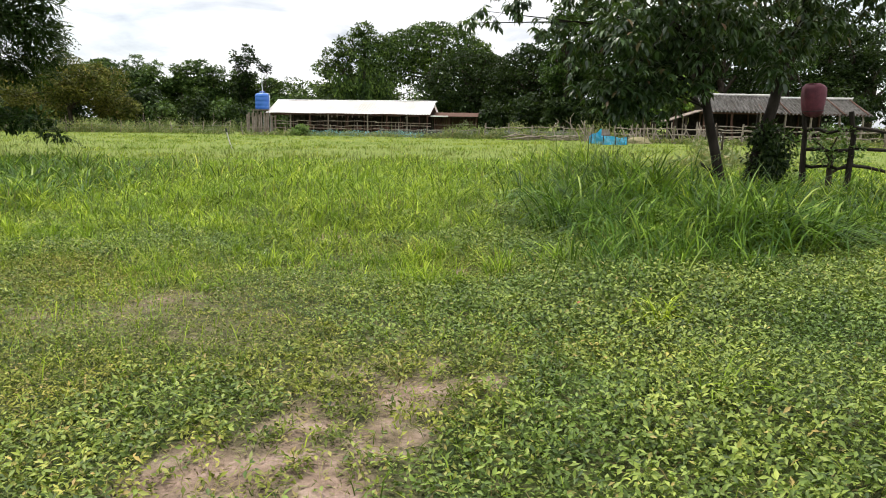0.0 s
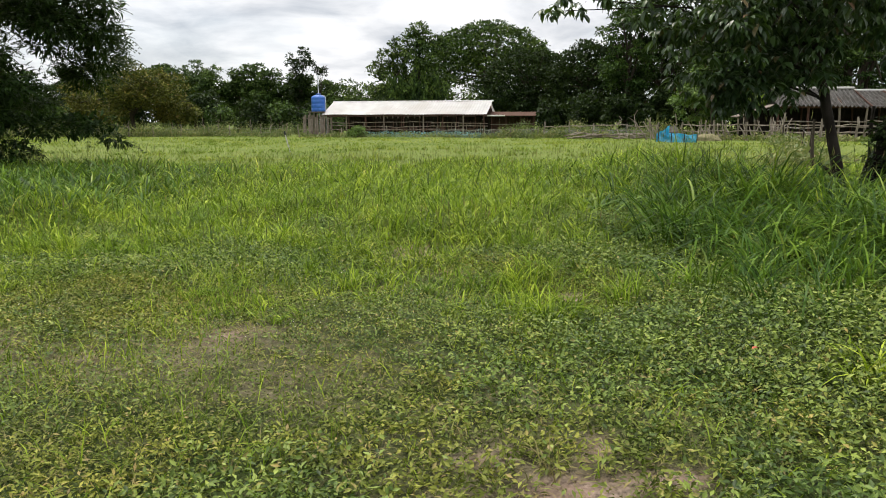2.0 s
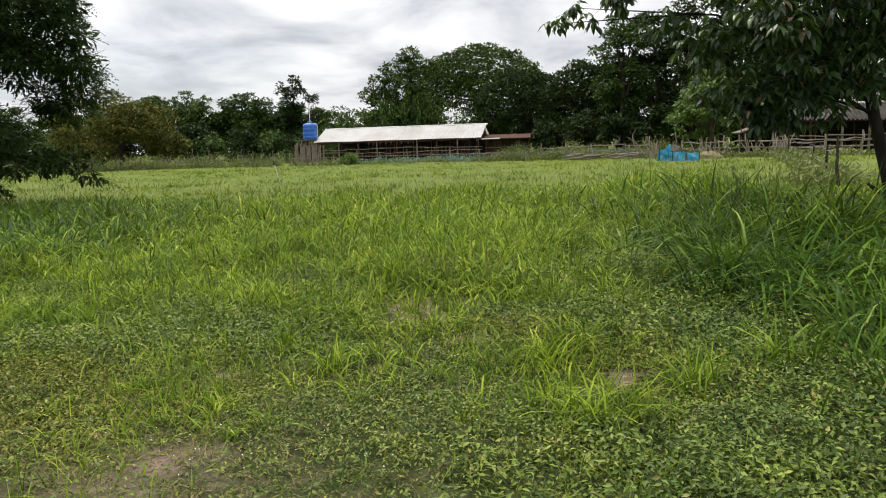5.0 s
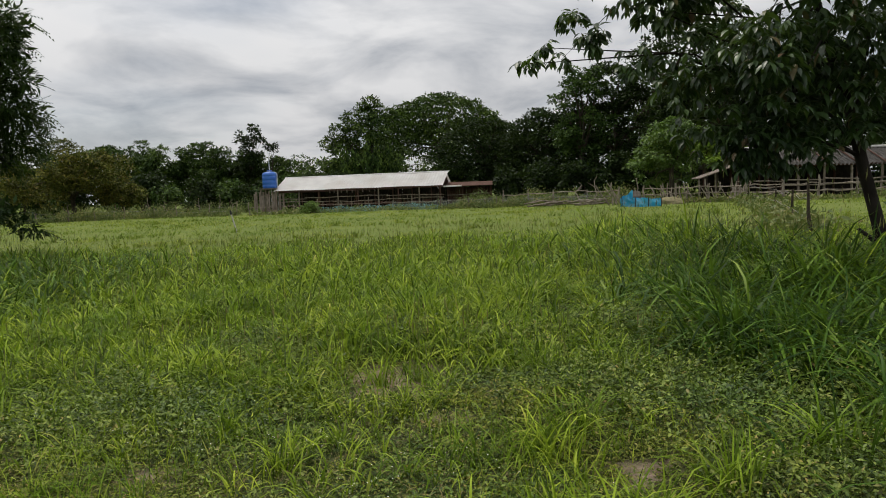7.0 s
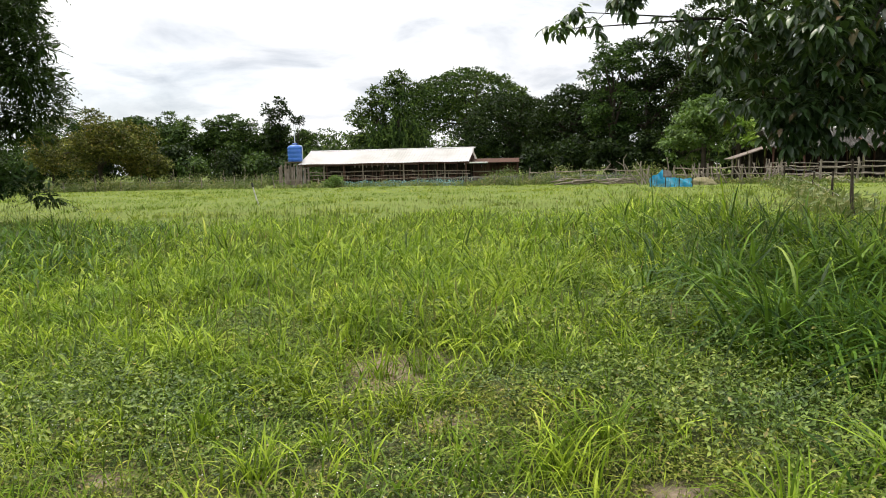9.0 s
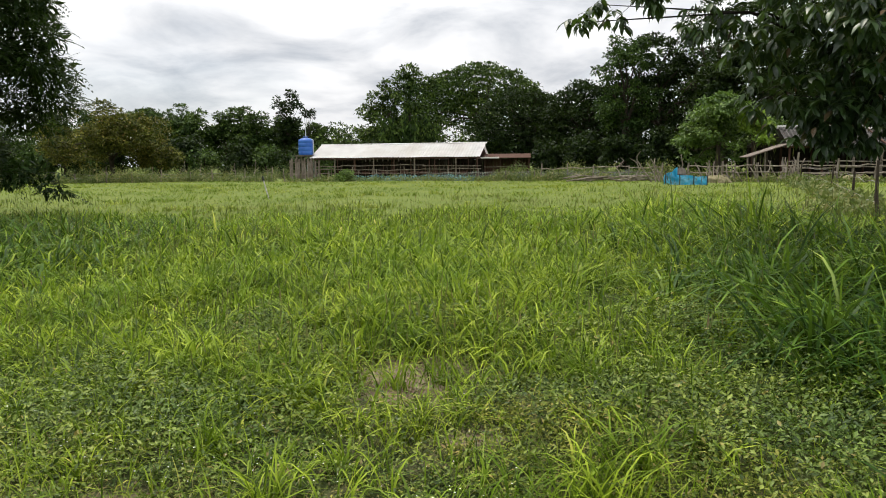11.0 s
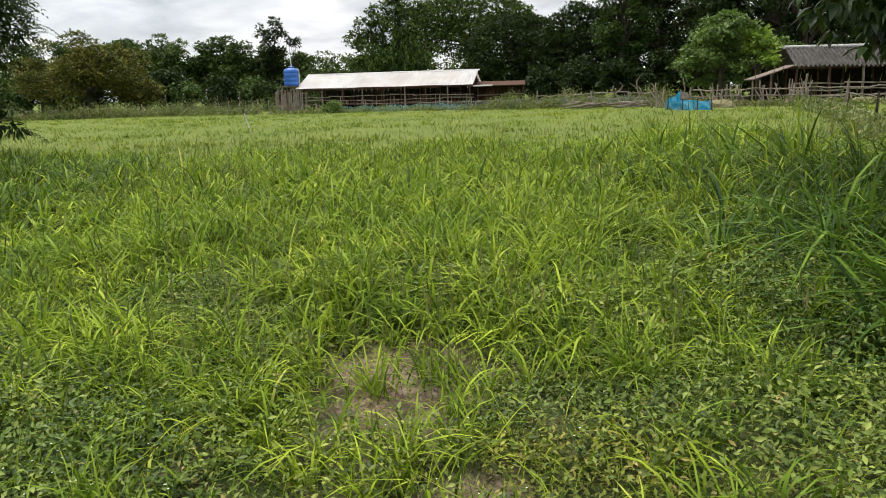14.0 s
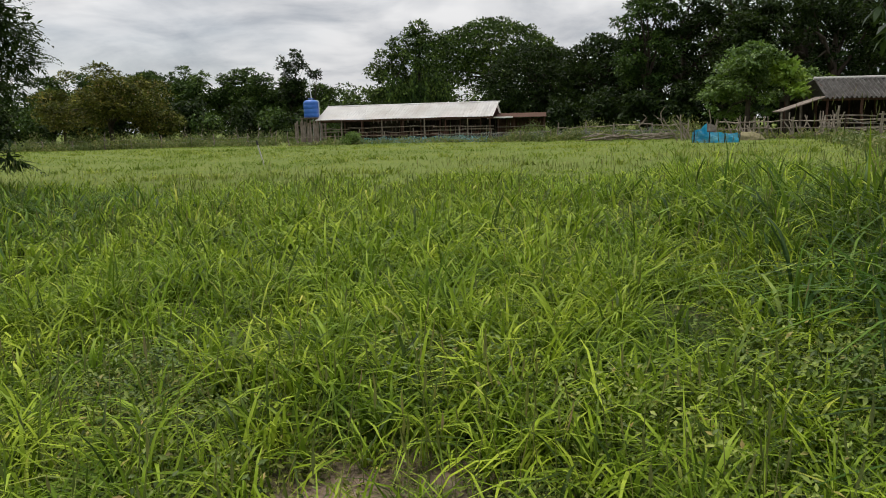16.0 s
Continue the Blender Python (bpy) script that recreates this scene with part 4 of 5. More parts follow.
# ---- feathery tree at the meadow's edge ----
def build_feather_tree():
    rng = rs(202)
    base = (-15.9, 25.5, 0.0)
    trunk = ([(0, 0, -0.2), (0.05, 0, 0.5), (0.1, 0.1, 1.6), (-0.1, 0.1, 3.0), (0.1, 0, 4.8), (0, 0, 6.8)], [0.34, 0.28, 0.24, 0.2, 0.14, 0.06])
    clumps, sizes = crown_clumps(rng, (0, 0, 4.9), (5.2, 4.6, 4.6), 95, 0.95, -0.78, 0.25)
    open_side = [i for i, c in enumerate(clumps) if not (c[0] > 3.0 and 1.3 < c[2] < 3.6)]
    clumps, sizes = [clumps[i] for i in open_side], [sizes[i] for i in open_side]
    for x, y, z, s in [(4.2, -1.2, 1.35, 0.55), (4.7, -1.2, 1.35, 0.55), (5.2, -1.15, 1.0, 0.36), (5.5, -1.1, 0.85, 0.24), (2.2, -2.6, 2.6, 0.8), (0.8, -3.0, 3.2, 0.9), (2.9, -2.4, 0.6, 0.75), (1.7, -3.0, 0.6, 0.85), (0.4, -3.6, 0.6, 0.85), (-0.9, -3.8, 0.6, 0.85), (-2.2, -3.8, 0.6, 0.85), (-3.5, -3.6, 0.6, 0.85), (2.0, -1.6, 0.6, 0.8), (0.0, -1.8, 0.7, 0.9), (-2.0, -1.8, 0.7, 0.9), (3.4, -1.5, 1.3, 0.6), (2.4, -2.6, 1.6, 0.9), (1.0, -3.4, 1.7, 0.9), (-0.5, -3.8, 1.6, 0.9), (-2.0, -3.6, 1.6, 0.9),
                       (4.9, -0.6, 4.3, 0.8), (4.5, -0.8, 5.6, 0.8), (5.2, -0.6, 5.0, 0.45), (5.3, -0.7, 4.6, 0.3), (-3.5, -3.2, 1.7, 0.9), (3.8, -1.2, 4.4, 1.0), (5.0, -0.9, 5.9, 0.6), (5.3, -0.8, 6.4, 0.4)]:
        clumps.append([x, y, z])
        sizes.append(s)
    def sprays(r, c, z):
        return joined([fronds(r, c, np.array(z) * 0.9, 4800, 0.62, pairs=7), clump_leaves(r, c, np.array(z) * 0.9, 42000, 0.25, 0.085, 0.12, 0.6, shell=0.1)])

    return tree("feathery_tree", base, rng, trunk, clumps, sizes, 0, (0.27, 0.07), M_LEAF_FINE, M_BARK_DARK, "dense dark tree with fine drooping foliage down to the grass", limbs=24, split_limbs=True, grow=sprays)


build_feather_tree()


# ---- trees along the far side ----
def far_tree(name, x, y, h, rx, rz, seed, mat, label, leaf=0.32, count=5200, size=None, low=-0.5, bare=0.28, ry=None, flat=0.6, n=None, group="trees beyond the far fence", droop=0.2, stem=1.0, tufts=6):
    rng = rs(seed)
    ry = ry or rx
    zc = h - rz
    size = size or 0.28 * rx + 0.35
    n = n or int(18 + 3.0 * rx)
    th = zc + 0.2 * rz
    trunk = ([(0, 0, -0.2), (0.02 * h, 0, 0.25 * th), (rng.uniform(-.04, .04) * h, 0, 0.6 * th), (rng.uniform(-.05, .05) * h, rng.uniform(-.03, .03) * h, th)],
             [stem * (0.03 * h + 0.05), stem * (0.024 * h + 0.03), stem * (0.018 * h + 0.02), stem * 0.008 * h])
    clumps, sizes = crown_clumps(rng, (0, 0, zc), (rx - 0.5 * size, ry - 0.5 * size, rz - 0.3 * size), n, size, low)
    return tree(name, (x, y, 0), rng, trunk, clumps, sizes, int(count * 1.08), (leaf, leaf * 0.6), mat, M_BARK_DARK, label, droop, flat, False, 9, group, shell=0.55, tufts=tufts)


# olive-brown spreading tree
far_tree("spreading_tree", -32.2, 78.5, 7.9, 6.2, 4.1, 301, M_LEAF_BROWN, "low spreading olive-brown tree with a rounded crown", 0.25, 23000, 1.3, -0.6, n=66, flat=0.6, group=" ".strip())
far_tree("spreading_tree", -27.8, 79.2, 4.4, 2.6, 2.0, 302, M_LEAF_BROWN, "low olive-brown shrub drooping beside a spreading tree", 0.26, 3200, 0.8, -0.7, droop=0.5)

# row of green trees
row_rng = rs(33)
for k, (x, y, h, rx) in enumerate([(-52, 92, 8.0, 4.2), (-46.5, 95, 8.6, 4.0), (-41, 93, 8.2, 4.2), (-36.5, 99, 9.2, 3.8), (-33.0, 101, 9.7, 2.8), (-29.8, 98, 8.7, 3.2), (-26.6, 99, 8.5, 2.7), (-24.2, 98, 9.0, 2.3), (-21.6, 96, 8.2, 2.6), (-18.2, 97, 7.4, 2.8), (-15.0, 98, 6.6, 2.4), (-58, 96, 8.8, 4.4), (-65, 95, 9.0, 4.6)]):
    far_tree("row_tree", x, y, h, rx, h * 0.42, 310 + k, M_LEAF_ROW, "mid-green leafy tree in a dense row behind the pasture", 0.31, 5200, 0.95, -0.85, ry=rx * 0.8, n=34)
for k, (x, y, h, rx) in enumerate([(-20, 132, 8.6, 7), (-10, 135, 9.2, 7), (-32, 130, 9.5, 8), (-45, 128, 9.8, 8), (0, 136, 10.5, 8), (-57, 126, 9.5, 8), (-69, 124, 9.5, 8), (-26, 118, 6, 6), (-38, 116, 6, 6), (-50, 115, 6, 6), (-62, 113, 6, 6), (-74, 112, 7, 7), (-15, 119, 5.5, 5), (14, 118, 6, 7), (25, 112, 6, 7), (36, 108, 6.5, 7), (48, 104, 6.5, 7), (60, 98, 7, 7), (-14, 126, 8.8, 7), (-6.5, 128, 9.4, 7)]):
    far_tree("distant_tree", x, y, h, rx, h * 0.54, 340 + k, M_LEAF_RAIN, "distant rounded green tree beyond the row", 0.55, 2600, 1.7, -0.98, group="distant trees")

hr = rs(34)
for k, x in enumerate(np.arange(-66, -12, 3.1)):
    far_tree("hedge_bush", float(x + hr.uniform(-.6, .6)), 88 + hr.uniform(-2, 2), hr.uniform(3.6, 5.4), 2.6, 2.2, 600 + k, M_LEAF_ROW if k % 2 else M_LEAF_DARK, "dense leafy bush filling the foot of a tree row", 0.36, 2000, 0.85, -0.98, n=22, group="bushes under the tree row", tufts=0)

# thin open tree by the tank
far_tree("thin_tree", -17.4, 93.5, 10.6, 2.1, 2.4, 360, M_LEAF_DARK, "tall thin tree with sparse dark rounded leaf clusters", 0.34, 900, 0.55, -0.9, n=22, flat=0.9, group="tree by the water tank", stem=0.4)
far_tree("thin_tree", -14.9, 93.8, 8.3, 0.9, 0.8, 361, M_LEAF_DARK, "slender dark tree top leaning beside a thin tree", 0.3, 260, 0.45, -0.9, n=7, flat=0.9, group="tree by the water tank", stem=0.25)
far_tree("thin_tree", -17.6, 94.2, 7.4, 2.3, 3.3, 362, M_LEAF_DARK, "dark leafy tree behind a blue water tank", 0.36, 4200, 0.8, -0.9, n=30, group="tree by the water tank")


# big umbrella trees behind the shed
def vine_tree():
    rng = rs(370)
    base = (-3.4, 104, 0)
    trunk = ([(0, 0, -0.2), (0.2, 0, 3), (0, 0, 7), (0.2, 0, 12)], [0.5, 0.42, 0.35, 0.15])
    clumps, sizes = crown_clumps(rng, (-1.2, 0, 6.3), (5.2, 4.2, 4.6), 54, 1.25, -0.8, 0.2)
    for x, y, z, s in [(0.1, -0.5, 13.9, 1.15), (-2.4, -0.5, 11.6, 1.5), (-4.2, -0.5, 9.9, 1.6), (-5.6, -0.5, 8.3, 1.5), (2.3, -0.5, 12.3, 1.3), (3.4, -0.5, 11.0, 1.5), (-0.9, -0.5, 13.0, 1.15), (0.9, -0.5, 13.1, 1.15), (-0.2, -1, 12.0, 1.6), (1.0, -1, 11.6, 1.4), (0.0, -2, 10.8, 1.6), (0.6, -3, 9.2, 1.6), (-0.8, -2.5, 9.8, 1.5), (1.4, -2.5, 10.6, 1.3)]:
        clumps.append([x, y, z])
        sizes.append(s)
    t = tree("creeper_tree", base, rng, trunk, clumps, sizes, 18000, (0.36, 0.24), M_LEAF_RAIN, M_BARK_DARK, "tall tree draped with hanging green creepers behind a shed", 0.45, 0.75, False, 8, "", 0.5, tufts=6)
    # hanging curtains of creeper
    n = 3200
    col = rng.randint(0, 16, n)
    cx, cy, top = rng.uniform(-3.5, 3.8, 16), rng.uniform(-5.2, -3.6, 16), rng.uniform(6.0, 10.5, 16)
    pos = np.stack([cx[col] + rng.normal(0, 0.28, n), cy[col] + rng.normal(0, 0.25, n), top[col] - rng.uniform(0, 1, n) ** 0.8 * 5.5], 1)
    ax = np.stack([rng.normal(0, 0.3, n), rng.normal(-0.2, 0.3, n), -np.ones(n)], 1)
    v, f = leaves(rng, pos, ax, rng.normal(0, 1, (n, 3)) + [0, -1, 0.4], rng.uniform(0.35, 0.6, n), rng.uniform(0.16, 0.3, n))
    part("creeper_curtain", mesh_from("creeper_curtain", v, f), M_LEAF_RAIN, t, "hanging curtain of creeper")


vine_tree()


def umbrella_tree(name, x, y, h, rx, rz, seed, mat, label, layers, count, leaf=0.45):
    """A rain tree: a wide dome of layered flat clumps on rising limbs."""
    rng = rs(seed)
    trunk = ([(0, 0, -0.2), (0.2, 0, 0.18 * h), (-0.1, 0, 0.4 * h), (0.1, 0, 0.6 * h)], [0.04 * h, 0.033 * h, 0.028 * h, 0.014 * h])
    clumps, sizes = [], []
    n = layers * 11
    for k in range(n):
        f = (k + 0.5) / n
        ang, up = k * 2.39996, 1 - f * 1.02
        rr = rx * math.sqrt(max(0.02, 1 - up ** 2)) * rng.uniform(0.86, 1.0)
        clumps.append([rr * math.cos(ang), rr * 0.8 * math.sin(ang), h - rz + rz * max(up, 0) ** 0.9 * rng.uniform(0.9, 1.0) - 0.5])
        sizes.append(rng.uniform(0.75, 1.25) * (0.13 * rx + 0.55))
    for k in range(layers * 3):
        ang, rr = rng.uniform(0, 6.28), rx * rng.uniform(0.2, 0.8)
        clumps.append([rr * math.cos(ang), rr * 0.8 * math.sin(ang), h - rz + rng.uniform(-0.25, 0.55) * rz])
        sizes.append(rng.uniform(0.75, 1.25) * (0.13 * rx + 0.55))
    return tree(name, (x, y, 0), rng, trunk, clumps, sizes, int(count * 1.1), (leaf, leaf * 0.6), mat, M_BARK_DARK, label, 0.05, 0.46, False, 14, "umbrella trees behind the shed", 0.5, tufts=7)


umbrella_tree("umbrella_tree", 7.2, 119, 16.3, 10.5, 8.5, 380, M_LEAF_RAIN, "large domed umbrella tree with layered mid-green foliage", 9, 23000, 0.42)
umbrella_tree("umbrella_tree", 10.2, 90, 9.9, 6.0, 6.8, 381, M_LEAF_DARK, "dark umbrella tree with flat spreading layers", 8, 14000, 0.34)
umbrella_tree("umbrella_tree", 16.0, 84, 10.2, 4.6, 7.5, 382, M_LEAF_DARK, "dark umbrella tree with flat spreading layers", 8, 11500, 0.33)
far_tree("understory_tree", 6.5, 92, 5.4, 3.2, 2.6, 383, M_LEAF_RAIN, "rounded green tree beneath taller umbrella trees", 0.4, 4200, 1.0, -0.8)

# dark wood behind the hut and the fence
for k, (x, y, h, rx, rz) in enumerate([(17.5, 74, 12.8, 3.2, 5.2), (21.5, 76, 14.6, 3.8, 6.2), (26.0, 73, 18.0, 4.8, 8.2), (31.0, 72, 18.5, 5.0, 8.5), (36.5, 70, 18.0, 5.2, 8.5), (42, 70, 17, 5.4, 8), (48, 72, 13, 5.2, 6.0), (23.8, 66, 11.0, 3.2, 4.5), (29.0, 64, 13.5, 3.8, 6.0), (34.5, 63, 13.5, 3.8, 6.0), (40, 62, 10.5, 4.0, 4.8), (12.5, 95, 8, 4, 3.6), (18, 96, 9, 4.5, 4), (24, 94, 11, 5, 5), (30, 90, 12, 5, 5.5), (38, 88, 13, 6, 6), (47, 86, 13, 6, 6), (22, 84, 15, 5, 7.5), (27.5, 82, 19, 5.5, 9.5), (34, 81, 20, 6, 10), (41, 80, 19, 6, 9.5)]):
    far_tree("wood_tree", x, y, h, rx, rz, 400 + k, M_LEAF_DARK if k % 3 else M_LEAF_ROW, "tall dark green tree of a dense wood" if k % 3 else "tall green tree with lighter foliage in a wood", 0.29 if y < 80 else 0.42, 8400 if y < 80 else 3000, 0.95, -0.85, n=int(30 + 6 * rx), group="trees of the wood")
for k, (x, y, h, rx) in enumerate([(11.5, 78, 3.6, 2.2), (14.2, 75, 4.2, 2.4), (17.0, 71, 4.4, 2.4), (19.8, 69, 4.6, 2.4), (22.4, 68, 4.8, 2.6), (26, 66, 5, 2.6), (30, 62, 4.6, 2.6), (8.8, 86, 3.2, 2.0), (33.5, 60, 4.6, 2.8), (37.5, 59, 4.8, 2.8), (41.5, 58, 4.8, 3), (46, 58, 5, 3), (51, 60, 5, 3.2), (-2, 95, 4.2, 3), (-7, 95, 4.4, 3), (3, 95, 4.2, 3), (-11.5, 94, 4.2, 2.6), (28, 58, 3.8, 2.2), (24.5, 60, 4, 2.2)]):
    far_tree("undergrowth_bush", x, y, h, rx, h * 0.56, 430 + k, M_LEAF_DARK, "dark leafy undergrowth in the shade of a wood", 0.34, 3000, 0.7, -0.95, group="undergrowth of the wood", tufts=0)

# bright bush beside the hut, with a lime-green sapling
far_tree("bamboo_bush", 19.6, 56.5, 6.5, 3.3, 3.1, 450, M_LEAF_BRIGHT, "bright green rounded bush with fine drooping foliage", 0.24, 9500, 0.8, -0.9, n=52, group="bush by the hut", droop=0.4)
far_tree("lime_sapling", 21.4, 54.6, 4.8, 1.15, 1.1, 451, M_LEAF_LIME, "lime-green sapling with large pale leaves by a hut", 0.34, 900, 0.5, -0.8, n=14, group="sapling by the hut", flat=0.5)
far_tree("lime_sapling", 21.7, 53.4, 3.3, 0.95, 0.5, 452, M_LEAF_LIME, "small lime-green sapling over a hut's roof edge", 0.3, 420, 0.4, -0.8, n=8, group="sapling by the hut", flat=0.5)
far_tree("bamboo_bush", 24.2, 58.5, 5.4, 2.5, 2.5, 456, M_LEAF_BRIGHT, "mid-green bush rising behind a hut roof", 0.24, 5000, 0.75, -0.9, n=36, group="bush by the hut", droop=0.4)
# weedy shrubs
far_tree("green_shrub", -7.9, 68.5, 1.25, 1.1, 0.65, 453, M_LEAF_BRIGHT, "low bright green shrub in front of a shed", 0.16, 1500, 0.35, -0.9, group="shrub by the shed")
far_tree("green_shrub", 8.9, 14.4, 1.7, 0.75, 0.75, 454, M_LEAF_BRIGHT, "thin leafy green shrub among fence posts", 0.085, 900, 0.28, -0.95, n=16, group="shrub by the near fence")
far_tree("green_shrub", 8.2, 15.3, 1.5, 0.7, 0.65, 455, M_LEAF_BRIGHT, "thin leafy green shrub among fence posts", 0.085, 800, 0.28, -0.95, n=14, group="shrub by the near fence")


# ---- the white-roofed shed ----
SHED = pose(-12.4, 80.4, 0, 0, 0, -13.5)      # front left corner; x runs along the eaves, y goes back
S_LEN, S_DEEP, S_EAVE, S_RIDGE = 17.1, 6.4, 2.15, 3.52


def build_shed():
    rng = rs(501)
    s = thing("shed", SHED, "long open-sided timber shed with a white sheet roof", "shed")

    def slope(y0, z0, y1, z1, x0, x1, waves):
        """A corrugated sheet with thickness."""
        bm = bmesh.new()
        nx = waves * 4
        top = []
        for j, f in enumerate((0.0, 0.5, 1.0)):
            row = []
            for i in range(nx + 1):
                x = x0 + (x1 - x0) * i / nx
                wob = 0.018 * math.sin(i * math.pi / 2)
                sag = -0.04 * math.sin(math.pi * f) + 0.02 * math.sin(x * 1.1 + j)
                row.append(bm.verts.new((x, y0 + (y1 - y0) * f, z0 + (z1 - z0) * f + wob + sag)))
            top.append(row)
        for a, b in zip(top, top[1:]):
            for i in range(nx):
                bm.faces.new((a[i], a[i + 1], b[i + 1], b[i]))
        bmesh.ops.solidify(bm, geom=bm.faces[:], thickness=0.02)
        return bm

    mid = S_DEEP / 2
    part("roof_front", slope(-0.35, S_EAVE, mid, S_RIDGE, -0.45, S_LEN + 0.1, 60), M_SHEET, s, "white sheet roof slope")
    part("roof_back", slope(S_DEEP + 0.35, S_EAVE, mid, S_RIDGE, -0.45, S_LEN - 0.1, 60), M_SHEET, s)
    part("ridge_cap", tube([(-0.45, mid, S_RIDGE + 0.02), (S_LEN + 0.2, mid, S_RIDGE + 0.03)], [0.07, 0.07], 8), M_SHEET, s)
    part("eave_beam", box((-0.3, -0.06, S_EAVE - 0.12), (S_LEN, 0.06, S_EAVE + 0.02)), M_RUSTWOOD, s)
    part("eave_beam", box((-0.3, S_DEEP - 0.06, S_EAVE - 0.12), (S_LEN, S_DEEP + 0.06, S_EAVE + 0.02)), M_RUSTWOOD, s)
    for i in range(9):
        x = 0.1 + i * (S_LEN - 0.4) / 8
        for y in (0.0, S_DEEP):
            pts, rad = wobbly(rng, (x, y, -0.1), (x + rng.uniform(-.05, .05), y, S_EAVE - 0.05), 4, 0.02, 0.075, 0.065)
            part("post", tube(pts, rad, 7), M_POLE if y == 0 and i % 2 else M_RUSTWOOD, s)
        part("tie_beam", box((x - 0.05, 0.0, S_EAVE - 0.22), (x + 0.05, S_DEEP, S_EAVE - 0.12)), M_RUSTWOOD, s)
        part("rafter", tube([(x, 0, S_EAVE), (x, mid, S_RIDGE - 0.09)], [0.05, 0.05], 5), M_RUSTWOOD, s)
    for z in (0.55, 0.95, 1.3):
        for i in range(6):
            a, b = i * S_LEN / 6, (i + 1) * S_LEN / 6 + 0.15
            pts, rad = wobbly(rng, (a, -0.08, z + rng.uniform(-.08, .08)), (b, -0.08, z + rng.uniform(-.08, .08)), 4, 0.03, 0.04, 0.032)
            part("rail", tube(pts, rad, 6), M_POLE if z > 0.9 else M_RUSTWOOD, s)
    for i in range(46):
        x = 0.3 + i * (S_LEN - 0.5) / 45
        pts, rad = wobbly(rng, (x, 0.02, 0.0), (x + rng.uniform(-.06, .06), 0.02, rng.uniform(0.9, 1.55)), 3, 0.02, 0.028, 0.022)
        part("picket", tube(pts, rad, 5), M_RUSTWOOD if i % 4 else M_POLE, s)
    # back wall in the near-black tone: the shed's inner gloom painted into the boards
    for k in range(22):
        x0 = -0.1 + k * (S_LEN + 0.1) / 22
        part("wall_board", box((x0, S_DEEP - 0.03, 0.0), (x0 + S_LEN / 22 - 0.02, S_DEEP + 0.0, 2.05 + rng.uniform(-.03, .02)), 0.004), M_SHADED_WOOD, s)
    for k in range(12):
        x0 = 3.0 + k * 1.05 + rng.uniform(-.1, .1)
        part("feed_trough_board", box((x0, 2.9, 0.45), (x0 + 0.8, 3.0, 0.75 + rng.uniform(-.05, .1)), 0.01), M_RUSTWOOD, s)
    for gxx in (-0.1, S_LEN - 0.25):
        bm = bmesh.new()
        tri = [bm.verts.new(p) for p in ((gxx, 0.1, S_EAVE - 0.1), (gxx, S_DEEP - 0.1, S_EAVE - 0.1), (gxx, mid, S_RIDGE - 0.12))]
        bm.faces.new(tri)
        bmesh.ops.solidify(bm, geom=bm.faces[:], thickness=0.03)
        part("gable_board", bm, M_RUSTWOOD, s, "dark timber gable")
    # pale bags hung under the rafters
    for k in range(9):
        x0 = 5.0 + k * 0.62 + rng.uniform(-.15, .15)
        part("hanging_bag", tube([(x0, 1.0, 2.1), (x0, 1.0, 1.98), (x0 + .02, 1.0, 1.82), (x0, 1.0, 1.74)], [0.015, 0.06, 0.075, 0.03], 7), M_PLANK, s)
    return s


build_shed()


def build_side_shed():
    """The lower lean-to that goes on from the shed's end."""
    rng = rs(502)
    s = thing("lean_to", SHED @ pose(S_LEN + 0.2, 1.4, 0, 0, 0, 6), "low dark timber lean-to with a brown roof", "shed")
    bm = bmesh.new()
    box_into(bm, (-0.1, -0.5, 0), (4.6, 3.6, 0.05), 0.01)
    bmesh.ops.rotate(bm, verts=bm.verts[:], cent=(0, 0, 0), matrix=Matrix.Rotation(radians(6), 3, "X"))
    bmesh.ops.translate(bm, verts=bm.verts[:], vec=(0, 0, 2.0))
    part("roof", bm, M_RUSTWOOD, s)
    part("eave_strip", box((-0.3, -0.62, 1.93), (1.5, -0.42, 2.06)), M_SHEET, s)
    for x in (0.1, 1.6, 3.1, 4.4):
        for y in (0.0, 3.0):
            pts, rad = wobbly(rng, (x, y, -0.1), (x, y, 2.0 + y * 0.1), 4, 0.02, 0.07, 0.06)
            part("post", tube(pts, rad, 6), M_RUSTWOOD, s)
    for k in range(12):
        part("wall_board", box((k * 0.38, 3.05, 0), (k * 0.38 + 0.36, 3.09, 1.9), 0.004), M_RUSTWOOD, s)
    for z in (0.6, 1.1):
        pts, rad = wobbly(rng, (0, -0.05, z), (4.5, -0.05, z + 0.05), 5, 0.03, 0.04, 0.03)
        part("rail", tube(pts, rad, 6), M_POLE, s)


build_side_shed()


